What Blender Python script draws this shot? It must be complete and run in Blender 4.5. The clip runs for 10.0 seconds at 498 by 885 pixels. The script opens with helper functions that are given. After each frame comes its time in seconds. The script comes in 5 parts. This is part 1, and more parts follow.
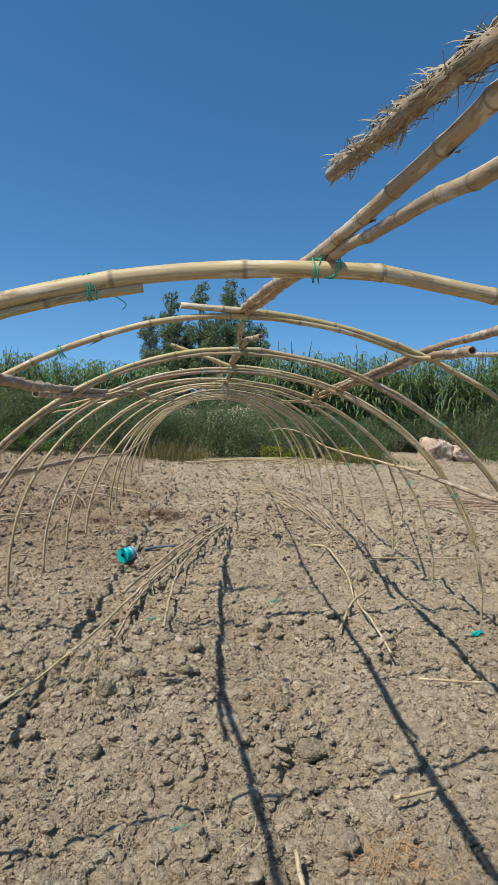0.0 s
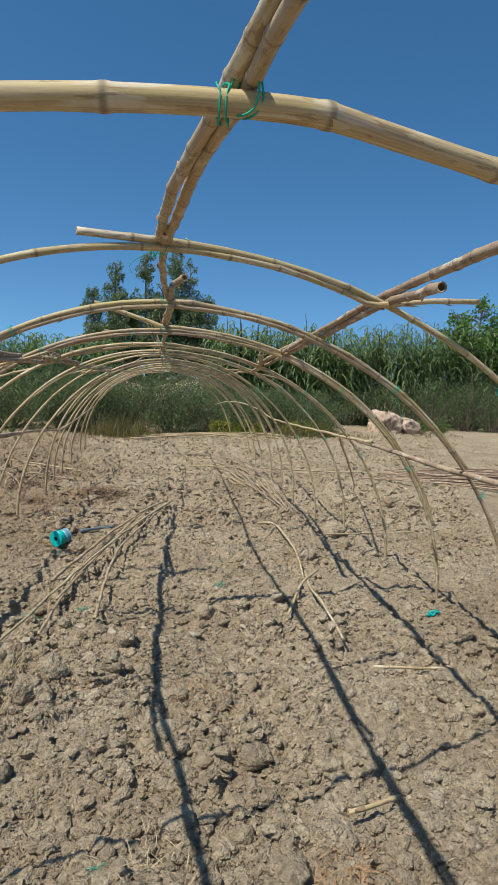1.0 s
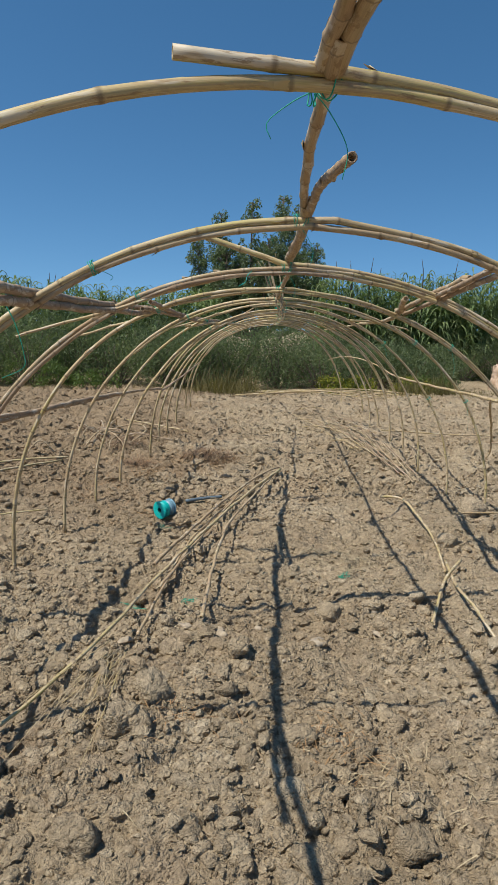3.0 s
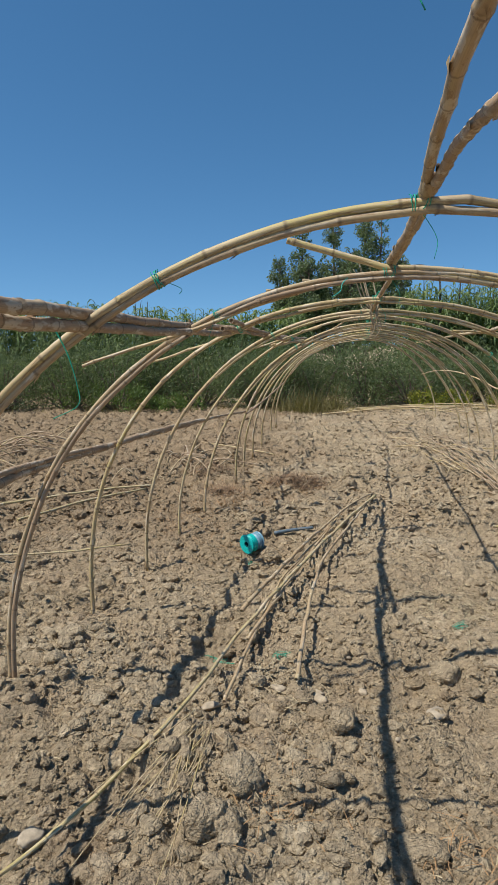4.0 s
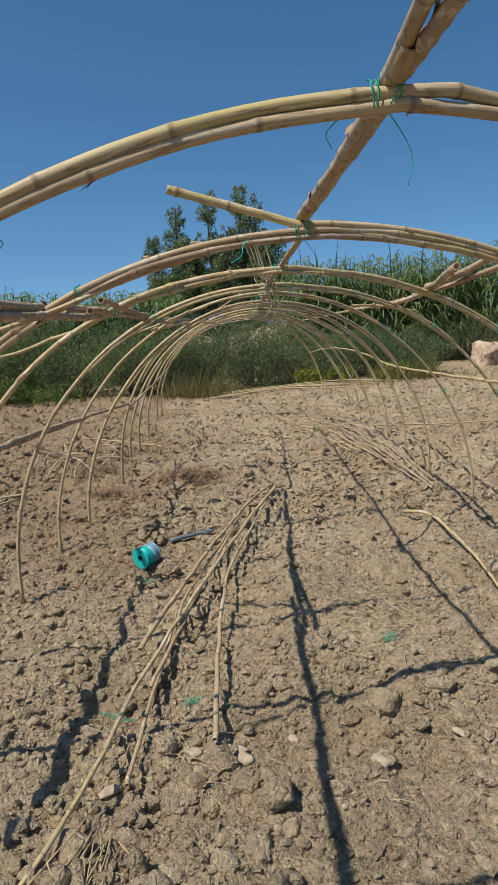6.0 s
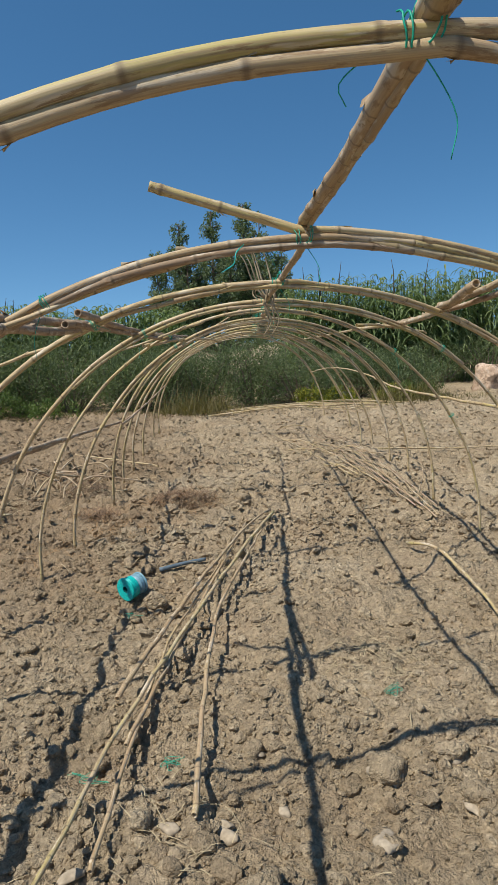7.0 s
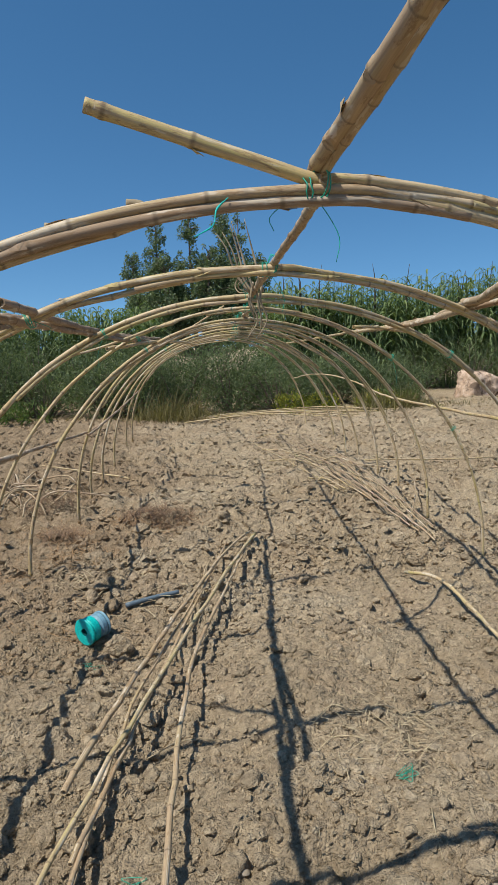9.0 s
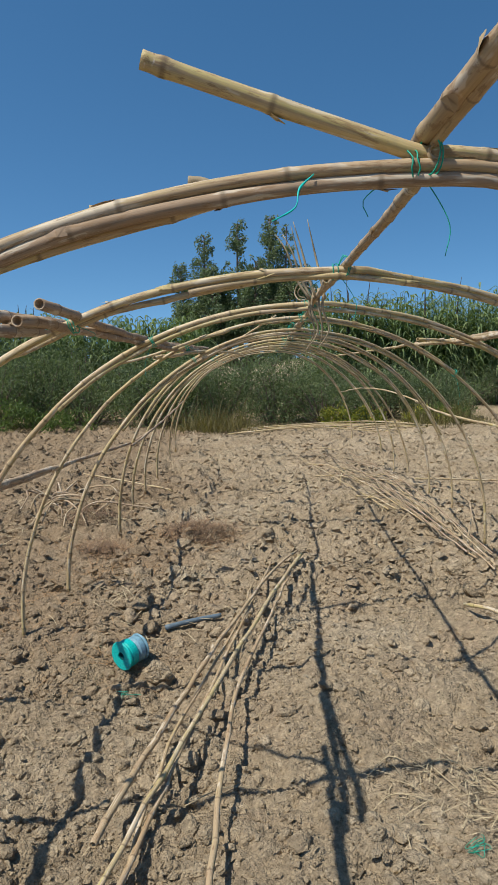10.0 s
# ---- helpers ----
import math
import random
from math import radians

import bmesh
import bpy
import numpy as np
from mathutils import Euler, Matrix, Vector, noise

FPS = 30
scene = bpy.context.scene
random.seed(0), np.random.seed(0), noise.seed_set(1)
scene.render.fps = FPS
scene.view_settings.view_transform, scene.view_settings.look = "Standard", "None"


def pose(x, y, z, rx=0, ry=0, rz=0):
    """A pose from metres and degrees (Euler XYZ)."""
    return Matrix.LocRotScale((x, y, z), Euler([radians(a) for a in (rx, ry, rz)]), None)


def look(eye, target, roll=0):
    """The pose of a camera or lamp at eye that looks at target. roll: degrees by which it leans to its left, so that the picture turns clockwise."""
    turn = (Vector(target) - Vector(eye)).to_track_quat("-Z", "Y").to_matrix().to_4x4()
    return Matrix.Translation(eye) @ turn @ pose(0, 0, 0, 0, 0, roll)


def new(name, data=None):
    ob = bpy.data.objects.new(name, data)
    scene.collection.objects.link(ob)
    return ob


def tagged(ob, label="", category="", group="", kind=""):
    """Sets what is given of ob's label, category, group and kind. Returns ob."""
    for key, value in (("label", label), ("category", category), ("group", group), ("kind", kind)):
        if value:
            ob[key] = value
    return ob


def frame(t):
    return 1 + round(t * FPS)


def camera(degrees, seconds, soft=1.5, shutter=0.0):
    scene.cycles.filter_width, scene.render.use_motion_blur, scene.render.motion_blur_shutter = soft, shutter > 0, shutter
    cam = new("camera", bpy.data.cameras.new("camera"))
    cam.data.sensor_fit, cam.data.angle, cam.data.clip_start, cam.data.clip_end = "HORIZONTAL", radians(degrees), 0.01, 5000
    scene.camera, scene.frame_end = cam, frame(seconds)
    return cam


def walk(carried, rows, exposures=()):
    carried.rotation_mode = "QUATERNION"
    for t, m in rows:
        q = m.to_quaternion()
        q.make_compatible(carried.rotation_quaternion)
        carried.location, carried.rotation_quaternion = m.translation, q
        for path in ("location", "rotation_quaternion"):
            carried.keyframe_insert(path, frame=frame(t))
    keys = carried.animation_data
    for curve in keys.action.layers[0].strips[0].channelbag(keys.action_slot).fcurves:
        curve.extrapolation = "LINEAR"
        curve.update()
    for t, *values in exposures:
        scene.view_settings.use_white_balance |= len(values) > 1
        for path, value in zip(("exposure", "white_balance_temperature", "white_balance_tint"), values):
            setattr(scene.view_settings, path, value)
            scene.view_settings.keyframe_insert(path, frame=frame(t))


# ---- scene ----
cam = camera(42.4, 10.0, soft=0.9)
PATH = [
    (0, (0.361, 0.211, 1.452), (0.587, 2.194, 1.326), 2.8),
    (0.5, (0.450, 0.360, 1.415), (0.784, 2.305, 1.093), 0.5),
    (1, (0.480, 0.565, 1.402), (0.857, 2.520, 1.207), 2.4),
    (1.5, (0.518, 0.768, 1.386), (0.685, 2.741, 1.105), -0.2),
    (2, (0.558, 1.007, 1.393), (0.525, 2.996, 1.185), 2.0),
    (2.2, (0.546, 1.081, 1.393), (0.530, 3.054, 1.064), 1.0),
    (3.3, (0.402, 1.364, 1.390), (0.478, 3.332, 1.043), 2.1),
    (3.5, (0.389, 1.463, 1.381), (0.362, 3.435, 1.051), 0.5),
    (4, (0.402, 1.644, 1.395), (0.200, 3.612, 1.100), -0.8),
    (4.5, (0.406, 1.737, 1.377), (0.296, 3.701, 1.014), 1.1),
    (5, (0.344, 1.934, 1.410), (0.362, 3.904, 1.061), 0.5),
    (5.5, (0.331, 2.029, 1.408), (0.569, 3.973, 1.000), -0.3),
    (5.7, (0.334, 2.081, 1.398), (0.495, 4.036, 1.006), -2.8),
    (6.8, (0.413, 2.368, 1.405), (0.534, 4.338, 1.082), -2.8),
    (7, (0.398, 2.409, 1.403), (0.548, 4.380, 1.094), -1.9),
    (7.5, (0.366, 2.544, 1.385), (0.713, 4.501, 1.165), -1.0),
    (8, (0.340, 2.662, 1.367), (0.785, 4.595, 1.106), 1.0),
    (8.5, (0.374, 2.828, 1.377), (0.647, 4.788, 1.085), -2.4),
    (9, (0.425, 2.903, 1.399), (0.645, 4.869, 1.101), -1.4),
    (9.5, (0.437, 2.988, 1.397), (0.581, 4.964, 1.125), -0.9),
    (10, (0.396, 3.103, 1.400), (0.489, 5.084, 1.138), -0.3),
]
walk(cam, [(t, look(eye, target, roll)) for t, eye, target, roll in PATH], [(0.0, 0.44, 6500, 6), (0.6, 0.36, 6600, 6), (1.5, 0.36, 6700, 6), (2.0, 0.34, 6800, 7), (3.5, 0.32, 6900, 8), (4.0, 0.38, 6900, 8), (4.5, 0.47, 7050, 8), (5.0, 0.38, 7000, 8), (5.5, 0.28, 7100, 9), (7.0, 0.35, 6950, 8), (7.5, 0.32, 6800, 8), (10.0, 0.35, 6850, 8)])

# ---- world, sun ----
SUN_FROM = Vector((-0.51, -0.31, 1.0)).normalized()
world = bpy.data.worlds.new("sky")
scene.world = world
world.use_nodes = True
wn = world.node_tree
sky = wn.nodes.new("ShaderNodeTexSky")
sky.sky_type = "NISHITA"
sky.sun_disc = False
sky.sun_elevation = math.asin(SUN_FROM.z)
sky.sun_rotation = math.atan2(SUN_FROM.x, SUN_FROM.y)
sky.altitude = 2500
sky.air_density = 1.0
sky.dust_density = 2.0
sky.ozone_density = 1.6
wn.nodes["Background"].inputs["Strength"].default_value = 0.116
tone = wn.nodes.new("ShaderNodeHueSaturation")
tone.inputs["Hue"].default_value, tone.inputs["Saturation"].default_value = 0.494, 1.26
aim = wn.nodes.new("ShaderNodeVectorMath")
aim.operation = "ADD"
aim.inputs[1].default_value = (0, 0, 0.13)
wn.links.new(wn.nodes.new("ShaderNodeTexCoord").outputs["Generated"], aim.inputs[0])
wn.links.new(aim.outputs[0], sky.inputs["Vector"])
wn.links.new(sky.outputs[0], tone.inputs["Color"])
wn.links.new(tone.outputs[0], wn.nodes["Background"].inputs["Color"])
sun_data = bpy.data.lights.new("sun", "SUN")
sun_data.energy, sun_data.angle, sun_data.color = 4.0, radians(0.53), (1.0, 0.985, 0.965)
sun = new("sun", sun_data)
sun.matrix_world = look(SUN_FROM * 30, (0, 0, 0))

# ---- materials ----


def material(name, rough=0.8):
    m = bpy.data.materials.new(name)
    m.use_nodes = True
    b = m.node_tree.nodes["Principled BSDF"]
    b.inputs["Roughness"].default_value = rough
    b.inputs["Specular IOR Level"].default_value = 0.3
    return m, m.node_tree, b


def node(nt, kind, **sets):
    n = nt.nodes.new(kind)
    for k, v in sets.items():
        n.inputs[k.replace("_", " ")].default_value = v
    return n


def ramp(nt, source, stops):
    r = nt.nodes.new("ShaderNodeValToRGB")
    els = r.color_ramp.elements
    while len(els) < len(stops):
        els.new(0.5)
    for e, (p, c) in zip(els, stops):
        e.position, e.color = p, (*c, 1)
    nt.links.new(source, r.inputs[0])
    return r.outputs[0]


def mix(nt, fac, a, b, mode="MIX"):
    n = nt.nodes.new("ShaderNodeMix")
    n.data_type, n.blend_type = "RGBA", mode
    for sock, v in ((n.inputs[0], fac), (n.inputs[6], a), (n.inputs[7], b)):
        if isinstance(v, (int, float)):
            sock.default_value = v
        elif isinstance(v, tuple):
            sock.default_value = (*v, 1)
        else:
            nt.links.new(v, sock)
    return n.outputs[2]


def calc(nt, op, a, b=None):
    n = nt.nodes.new("ShaderNodeMath")
    n.operation = op
    for sock, v in zip(n.inputs, (a, b)):
        if v is None:
            continue
        if isinstance(v, (int, float)):
            sock.default_value = v
        else:
            nt.links.new(v, sock)
    return n.outputs[0]


def noise_at(nt, scale, detail=4.0, rough=0.6, vector=None):
    n = node(nt, "ShaderNodeTexNoise", Scale=scale, Detail=detail, Roughness=rough)
    if vector is not None:
        nt.links.new(vector, n.inputs["Vector"])
    return n.outputs[0]


def bump(nt, b, height, strength, distance):
    n = node(nt, "ShaderNodeBump", Strength=strength, Distance=distance)
    nt.links.new(height, n.inputs["Height"])
    nt.links.new(n.outputs[0], b.inputs["Normal"])


def position(nt):
    return nt.nodes.new("ShaderNodeNewGeometry").outputs["Position"]


def soil_material():
    """Dry tilled earth; the loose lumps vary a little from one to the next."""
    m, nt, b = material("soil", 0.95)
    b.inputs["Specular IOR Level"].default_value = 0.08
    p = position(nt)
    big = ramp(nt, noise_at(nt, 0.9, 5, 0.55, p), [(0.3, (0.402, 0.307, 0.196)), (0.5, (0.475, 0.37, 0.243)), (0.72, (0.545, 0.438, 0.3))])
    rust = ramp(nt, noise_at(nt, 2.1, 4, 0.6, p), [(0.52, (0, 0, 0)), (0.75, (0.4, 0.4, 0.4))])
    col = mix(nt, rust, big, (0.42, 0.292, 0.19))
    # darker brown along the low-x side of the field, from about y = 5 on
    where = nt.nodes.new("ShaderNodeSeparateXYZ")
    nt.links.new(p, where.inputs[0])
    edge = calc(nt, "ADD", where.outputs[0], calc(nt, "MULTIPLY", noise_at(nt, 0.55, 5, 0.7, p), 4.2))
    tint_amount = ramp(nt, calc(nt, "MULTIPLY", edge, 0.25), [(0.4, (0.65, 0.65, 0.65)), (0.7, (0, 0, 0))])
    deep = ramp(nt, calc(nt, "MULTIPLY", where.outputs[1], 0.1), [(0.5, (0, 0, 0)), (0.68, (1, 1, 1))])
    col = mix(nt, mix(nt, 1.0, tint_amount, deep, "MULTIPLY"), col, (0.30, 0.21, 0.128))
    fine = ramp(nt, noise_at(nt, 38.0, 6, 0.75, p), [(0.3, (0.66, 0.66, 0.66)), (0.5, (1, 1, 1)), (0.72, (1.25, 1.25, 1.25))])
    col = mix(nt, 1.0, col, fine, "MULTIPLY")
    own = calc(nt, "FRACT", calc(nt, "ADD", nt.nodes.new("ShaderNodeNewGeometry").outputs["Random Per Island"], nt.nodes.new("ShaderNodeObjectInfo").outputs["Random"]))
    col = mix(nt, 1.0, col, ramp(nt, own, [(0.0, (0.84, 0.83, 0.82)), (0.6, (1.0, 1.0, 1.0)), (0.95, (1.08, 1.09, 1.1)), (1.0, (1.15, 1.17, 1.2))]), "MULTIPLY")
    warp = nt.nodes.new("ShaderNodeVectorMath")
    warp.operation = "ADD"
    push = node(nt, "ShaderNodeTexNoise", Scale=60.0, Detail=3.0)
    nt.links.new(p, push.inputs["Vector"])
    less = nt.nodes.new("ShaderNodeVectorMath")
    less.operation = "SCALE"
    less.inputs["Scale"].default_value = 0.007
    nt.links.new(push.outputs["Color"], less.inputs[0])
    nt.links.new(p, warp.inputs[0])
    nt.links.new(less.outputs[0], warp.inputs[1])
    crumbs = []
    for scale in (34.0, 78.0, 170.0):
        vor = node(nt, "ShaderNodeTexVoronoi", Scale=scale)
        nt.links.new(warp.outputs[0], vor.inputs["Vector"])
        crumbs.append(vor)
        grain = nt.nodes.new("ShaderNodeSeparateColor")
        nt.links.new(vor.outputs["Color"], grain.inputs[0])
        col = mix(nt, 1.0, col, ramp(nt, grain.outputs[0], [(0.0, (0.9, 0.9, 0.9)), (1.0, (1.1, 1.1, 1.1))]), "MULTIPLY")
    nt.links.new(col, b.inputs["Base Color"])
    # crumbs lie thick in some patches and thin in others
    thick = ramp(nt, noise_at(nt, 3.1, 3, 0.6, p), [(0.38, (0.25, 0.25, 0.25)), (0.55, (1, 1, 1))])
    coarse = ramp(nt, noise_at(nt, 7.0, 3, 0.6, p), [(0.42, (0.1, 0.1, 0.1)), (0.58, (1, 1, 1))])
    h = calc(nt, "MULTIPLY", calc(nt, "MULTIPLY", crumbs[0].outputs["Distance"], -1.6), coarse)
    h = calc(nt, "ADD", h, calc(nt, "MULTIPLY", calc(nt, "MULTIPLY", crumbs[1].outputs["Distance"], -1.3), thick))
    h = calc(nt, "ADD", h, calc(nt, "MULTIPLY", crumbs[2].outputs["Distance"], -0.7))
    h = calc(nt, "ADD", h, calc(nt, "MULTIPLY", noise_at(nt, 150.0, 6, 0.85, p), 0.9))
    bump(nt, b, h, 1.0, 0.012)
    return m


def cane_material(name, greens, rough=0.6, tint_amount=0.6):
    """Dry reed cane: the joints lie at whole numbers of the mesh's v."""
    m, nt, b = material(name, rough)
    uv = nt.nodes.new("ShaderNodeUVMap").outputs[0]
    sep = nt.nodes.new("ShaderNodeSeparateXYZ")
    nt.links.new(uv, sep.inputs[0])
    u, v = sep.outputs[0], sep.outputs[1]
    obr = nt.nodes.new("ShaderNodeObjectInfo").outputs["Random"]
    seg = calc(nt, "ADD", calc(nt, "FLOOR", v), calc(nt, "MULTIPLY", obr, 91.7))
    white = nt.nodes.new("ShaderNodeTexWhiteNoise")
    white.noise_dimensions = "1D"
    nt.links.new(seg, white.inputs["W"])
    base = ramp(nt, white.outputs["Value"], greens)
    stretch = nt.nodes.new("ShaderNodeCombineXYZ")
    nt.links.new(calc(nt, "MULTIPLY", u, 26.0), stretch.inputs[0])
    nt.links.new(calc(nt, "MULTIPLY", v, 0.8), stretch.inputs[1])
    nt.links.new(calc(nt, "MULTIPLY", obr, 40.0), stretch.inputs[2])
    streak = noise_at(nt, 1.6, 4, 0.6, stretch.outputs[0])
    col = mix(nt, 1.0, base, ramp(nt, streak, [(0.32, (0.78, 0.75, 0.71)), (0.5, (0.98, 0.97, 0.96)), (0.75, (1.12, 1.1, 1.07))]), "MULTIPLY")
    turn = calc(nt, "MULTIPLY", u, 2 * math.pi)
    side = nt.nodes.new("ShaderNodeCombineXYZ")
    nt.links.new(calc(nt, "COSINE", turn), side.inputs[0])
    nt.links.new(calc(nt, "SINE", turn), side.inputs[1])
    nt.links.new(calc(nt, "ADD", calc(nt, "MULTIPLY", v, 0.55), calc(nt, "MULTIPLY", obr, 70.0)), side.inputs[2])
    yellow = ramp(nt, noise_at(nt, 0.9, 3, 0.55, side.outputs[0]), [(0.5, (0, 0, 0)), (0.62, (tint_amount, tint_amount, tint_amount))])
    col = mix(nt, yellow, col, (0.44, 0.365, 0.12))
    dirt = ramp(nt, noise_at(nt, 2.6, 5, 0.7, side.outputs[0]), [(0.48, (0, 0, 0)), (0.64, (0.65, 0.65, 0.65))])
    col = mix(nt, dirt, col, (0.34, 0.235, 0.15))
    husk_at = nt.nodes.new("ShaderNodeCombineXYZ")
    nt.links.new(calc(nt, "MULTIPLY", u, 3.0), husk_at.inputs[0])
    nt.links.new(calc(nt, "MULTIPLY", v, 1.3), husk_at.inputs[1])
    nt.links.new(calc(nt, "MULTIPLY", obr, 55.0), husk_at.inputs[2])
    pale = ramp(nt, noise_at(nt, 1.0, 3, 0.6, husk_at.outputs[0]), [(0.56, (0, 0, 0)), (0.6, (0.55, 0.55, 0.55)), (0.8, (0.7, 0.7, 0.7))])
    col = mix(nt, pale, col, (0.64, 0.56, 0.43))
    torn = ramp(nt, noise_at(nt, 2.2, 5, 0.7, husk_at.outputs[0]), [(0.55, (0, 0, 0)), (0.6, (0.7, 0.7, 0.7))])
    col = mix(nt, torn, col, (0.23, 0.14, 0.07))
    blotch = ramp(nt, noise_at(nt, 14.0, 4, 0.65, position(nt)), [(0.56, (0, 0, 0)), (0.72, (0.6, 0.6, 0.6))])
    col = mix(nt, blotch, col, (0.27, 0.2, 0.14))
    f = calc(nt, "FRACT", v)
    near = calc(nt, "MINIMUM", f, calc(nt, "SUBTRACT", 1.0, f))
    ring = ramp(nt, near, [(0.008, (0.6, 0.6, 0.6)), (0.03, (0, 0, 0))])
    col = mix(nt, ring, col, (0.13, 0.09, 0.055))
    nt.links.new(col, b.inputs["Base Color"])
    bump(nt, b, streak, 0.12, 0.003)
    return m


def plain_material(name, color, rough=0.6, vary=0.25, scale=30.0):
    m, nt, b = material(name, rough)
    n = noise_at(nt, scale, 4, 0.6, position(nt))
    lo = tuple(c * (1 - vary) for c in color)
    hi = tuple(c * (1 + vary) for c in color)
    nt.links.new(ramp(nt, n, [(0.3, lo), (0.7, hi)]), b.inputs["Base Color"])
    bump(nt, b, n, 0.3, 0.004)
    return m


def leaf_material(name, stops, through_light=0.35):
    m = bpy.data.materials.new(name)
    m.use_nodes = True
    nt = m.node_tree
    out = nt.nodes["Material Output"]
    b = nt.nodes["Principled BSDF"]
    b.inputs["Roughness"].default_value = 0.6
    b.inputs["Specular IOR Level"].default_value = 0.25
    rnd = nt.nodes.new("ShaderNodeNewGeometry").outputs["Random Per Island"]
    patch = noise_at(nt, 1.1, 3, 0.5, position(nt))
    key = calc(nt, "ADD", calc(nt, "MULTIPLY", rnd, 0.6), calc(nt, "MULTIPLY", patch, 0.4))
    col = ramp(nt, key, stops)
    nt.links.new(col, b.inputs["Base Color"])
    tr = nt.nodes.new("ShaderNodeBsdfTranslucent")
    nt.links.new(mix(nt, 1.0, col, (1.25, 1.35, 0.7), "MULTIPLY"), tr.inputs["Color"])
    mixer = nt.nodes.new("ShaderNodeMixShader")
    mixer.inputs[0].default_value = through_light
    nt.links.new(b.outputs[0], mixer.inputs[1])
    nt.links.new(tr.outputs[0], mixer.inputs[2])
    nt.links.new(mixer.outputs[0], out.inputs["Surface"])
    return m


SOIL = soil_material()
CLOD = SOIL
CANE = cane_material("straw_cane", [(0.0, (0.46, 0.33, 0.18)), (0.3, (0.54, 0.415, 0.24)), (0.55, (0.50, 0.385, 0.185)), (0.8, (0.57, 0.45, 0.28)), (1.0, (0.50, 0.375, 0.22))])
POLE = cane_material("tan_cane", [(0.0, (0.37, 0.26, 0.15)), (0.4, (0.46, 0.34, 0.21)), (0.7, (0.41, 0.30, 0.18)), (1.0, (0.48, 0.37, 0.22))], 0.6, 0.2)
GREY_CANE = cane_material("weathered_cane", [(0.0, (0.30, 0.21, 0.135)), (0.4, (0.40, 0.29, 0.19)), (0.75, (0.35, 0.25, 0.165)), (1.0, (0.44, 0.335, 0.22))], 0.75, 0.0)
GREEN_CANE = cane_material("fresh_cane", [(0.0, (0.46, 0.35, 0.2)), (0.4, (0.48, 0.39, 0.19)), (0.75, (0.52, 0.41, 0.25)), (1.0, (0.53, 0.42, 0.28))], 0.55, 0.85)
BROWN_CANE = cane_material("brown_cane", [(0.0, (0.16, 0.105, 0.07)), (0.5, (0.24, 0.16, 0.105)), (1.0, (0.31, 0.215, 0.15))], 0.8, 0.0)
TWINE = plain_material("green_twine", (0.01, 0.33, 0.22), 0.45, 0.3, 90)
TEAL = plain_material("teal_twine", (0.0, 0.42, 0.38), 0.4, 0.25, 120)
TEAL_DARK = plain_material("teal_core", (0.004, 0.08, 0.085), 0.6)
PALE = plain_material("pale_wrap", (0.17, 0.31, 0.38), 0.35, 0.25, 60)
STRAW = plain_material("straw", (0.45, 0.36, 0.22), 0.85, 0.3, 25)
BROWN_STRAW = plain_material("brown_straw", (0.37, 0.215, 0.1), 0.85, 0.3, 25)
DRY_LEAF = plain_material("dry_leaf", (0.33, 0.26, 0.165), 0.85, 0.3, 30)
STONE = plain_material("pale_stone", (0.37, 0.30, 0.215), 0.95, 0.3, 40)
ROOTS = plain_material("dead_roots", (0.2, 0.125, 0.075), 0.9, 0.35, 25)
PIPE = plain_material("dark_pipe", (0.11, 0.15, 0.18), 0.5, 0.25, 20)
BARK = plain_material("bark", (0.16, 0.12, 0.09), 0.9, 0.35, 9)
ROCK, rt, rb = material("rock", 0.9)
rock_col = ramp(rt, noise_at(rt, 7.0, 6, 0.7, position(rt)), [(0.35, (0.42, 0.28, 0.185)), (0.5, (0.58, 0.42, 0.30)), (0.7, (0.66, 0.52, 0.41))])
rock_stain = ramp(rt, noise_at(rt, 2.6, 6, 0.75, position(rt)), [(0.5, (0, 0, 0)), (0.57, (0.85, 0.85, 0.85))])
rt.links.new(mix(rt, rock_stain, rock_col, (0.15, 0.1, 0.065)), rb.inputs["Base Color"])
bump(rt, rb, noise_at(rt, 9.0, 7, 0.75, position(rt)), 0.8, 0.06)
SHRUB = leaf_material("shrub_leaf", [(0.1, (0.05, 0.07, 0.034)), (0.5, (0.118, 0.155, 0.076)), (0.85, (0.22, 0.26, 0.14))], 0.42)
WEED = leaf_material("weed_leaf", [(0.1, (0.06, 0.095, 0.028)), (0.6, (0.115, 0.17, 0.048)), (0.9, (0.2, 0.25, 0.075))])
YELLOW = leaf_material("yellow_flower", [(0.1, (0.1, 0.13, 0.03)), (0.55, (0.2, 0.22, 0.04)), (0.75, (0.42, 0.38, 0.05)), (0.9, (0.55, 0.48, 0.06))])
DRY = leaf_material("dry_grass", [(0.1, (0.10, 0.09, 0.04)), (0.6, (0.18, 0.15, 0.065)), (0.9, (0.27, 0.225, 0.11))])
REED = leaf_material("reed_leaf", [(0.1, (0.06, 0.095, 0.036)), (0.5, (0.135, 0.19, 0.072)), (0.85, (0.25, 0.30, 0.14)), (1.0, (0.38, 0.38, 0.22))])
PLUME = plain_material("reed_plume", (0.07, 0.06, 0.045), 0.9)
TREE = leaf_material("tree_leaf", [(0.1, (0.06, 0.085, 0.042)), (0.5, (0.125, 0.165, 0.085)), (0.9, (0.23, 0.275, 0.145))])
BROAD = leaf_material("bush_leaf", [(0.1, (0.045, 0.098, 0.022)), (0.5, (0.105, 0.195, 0.045)), (0.9, (0.210, 0.315, 0.090))])

# ---- mesh helpers ----


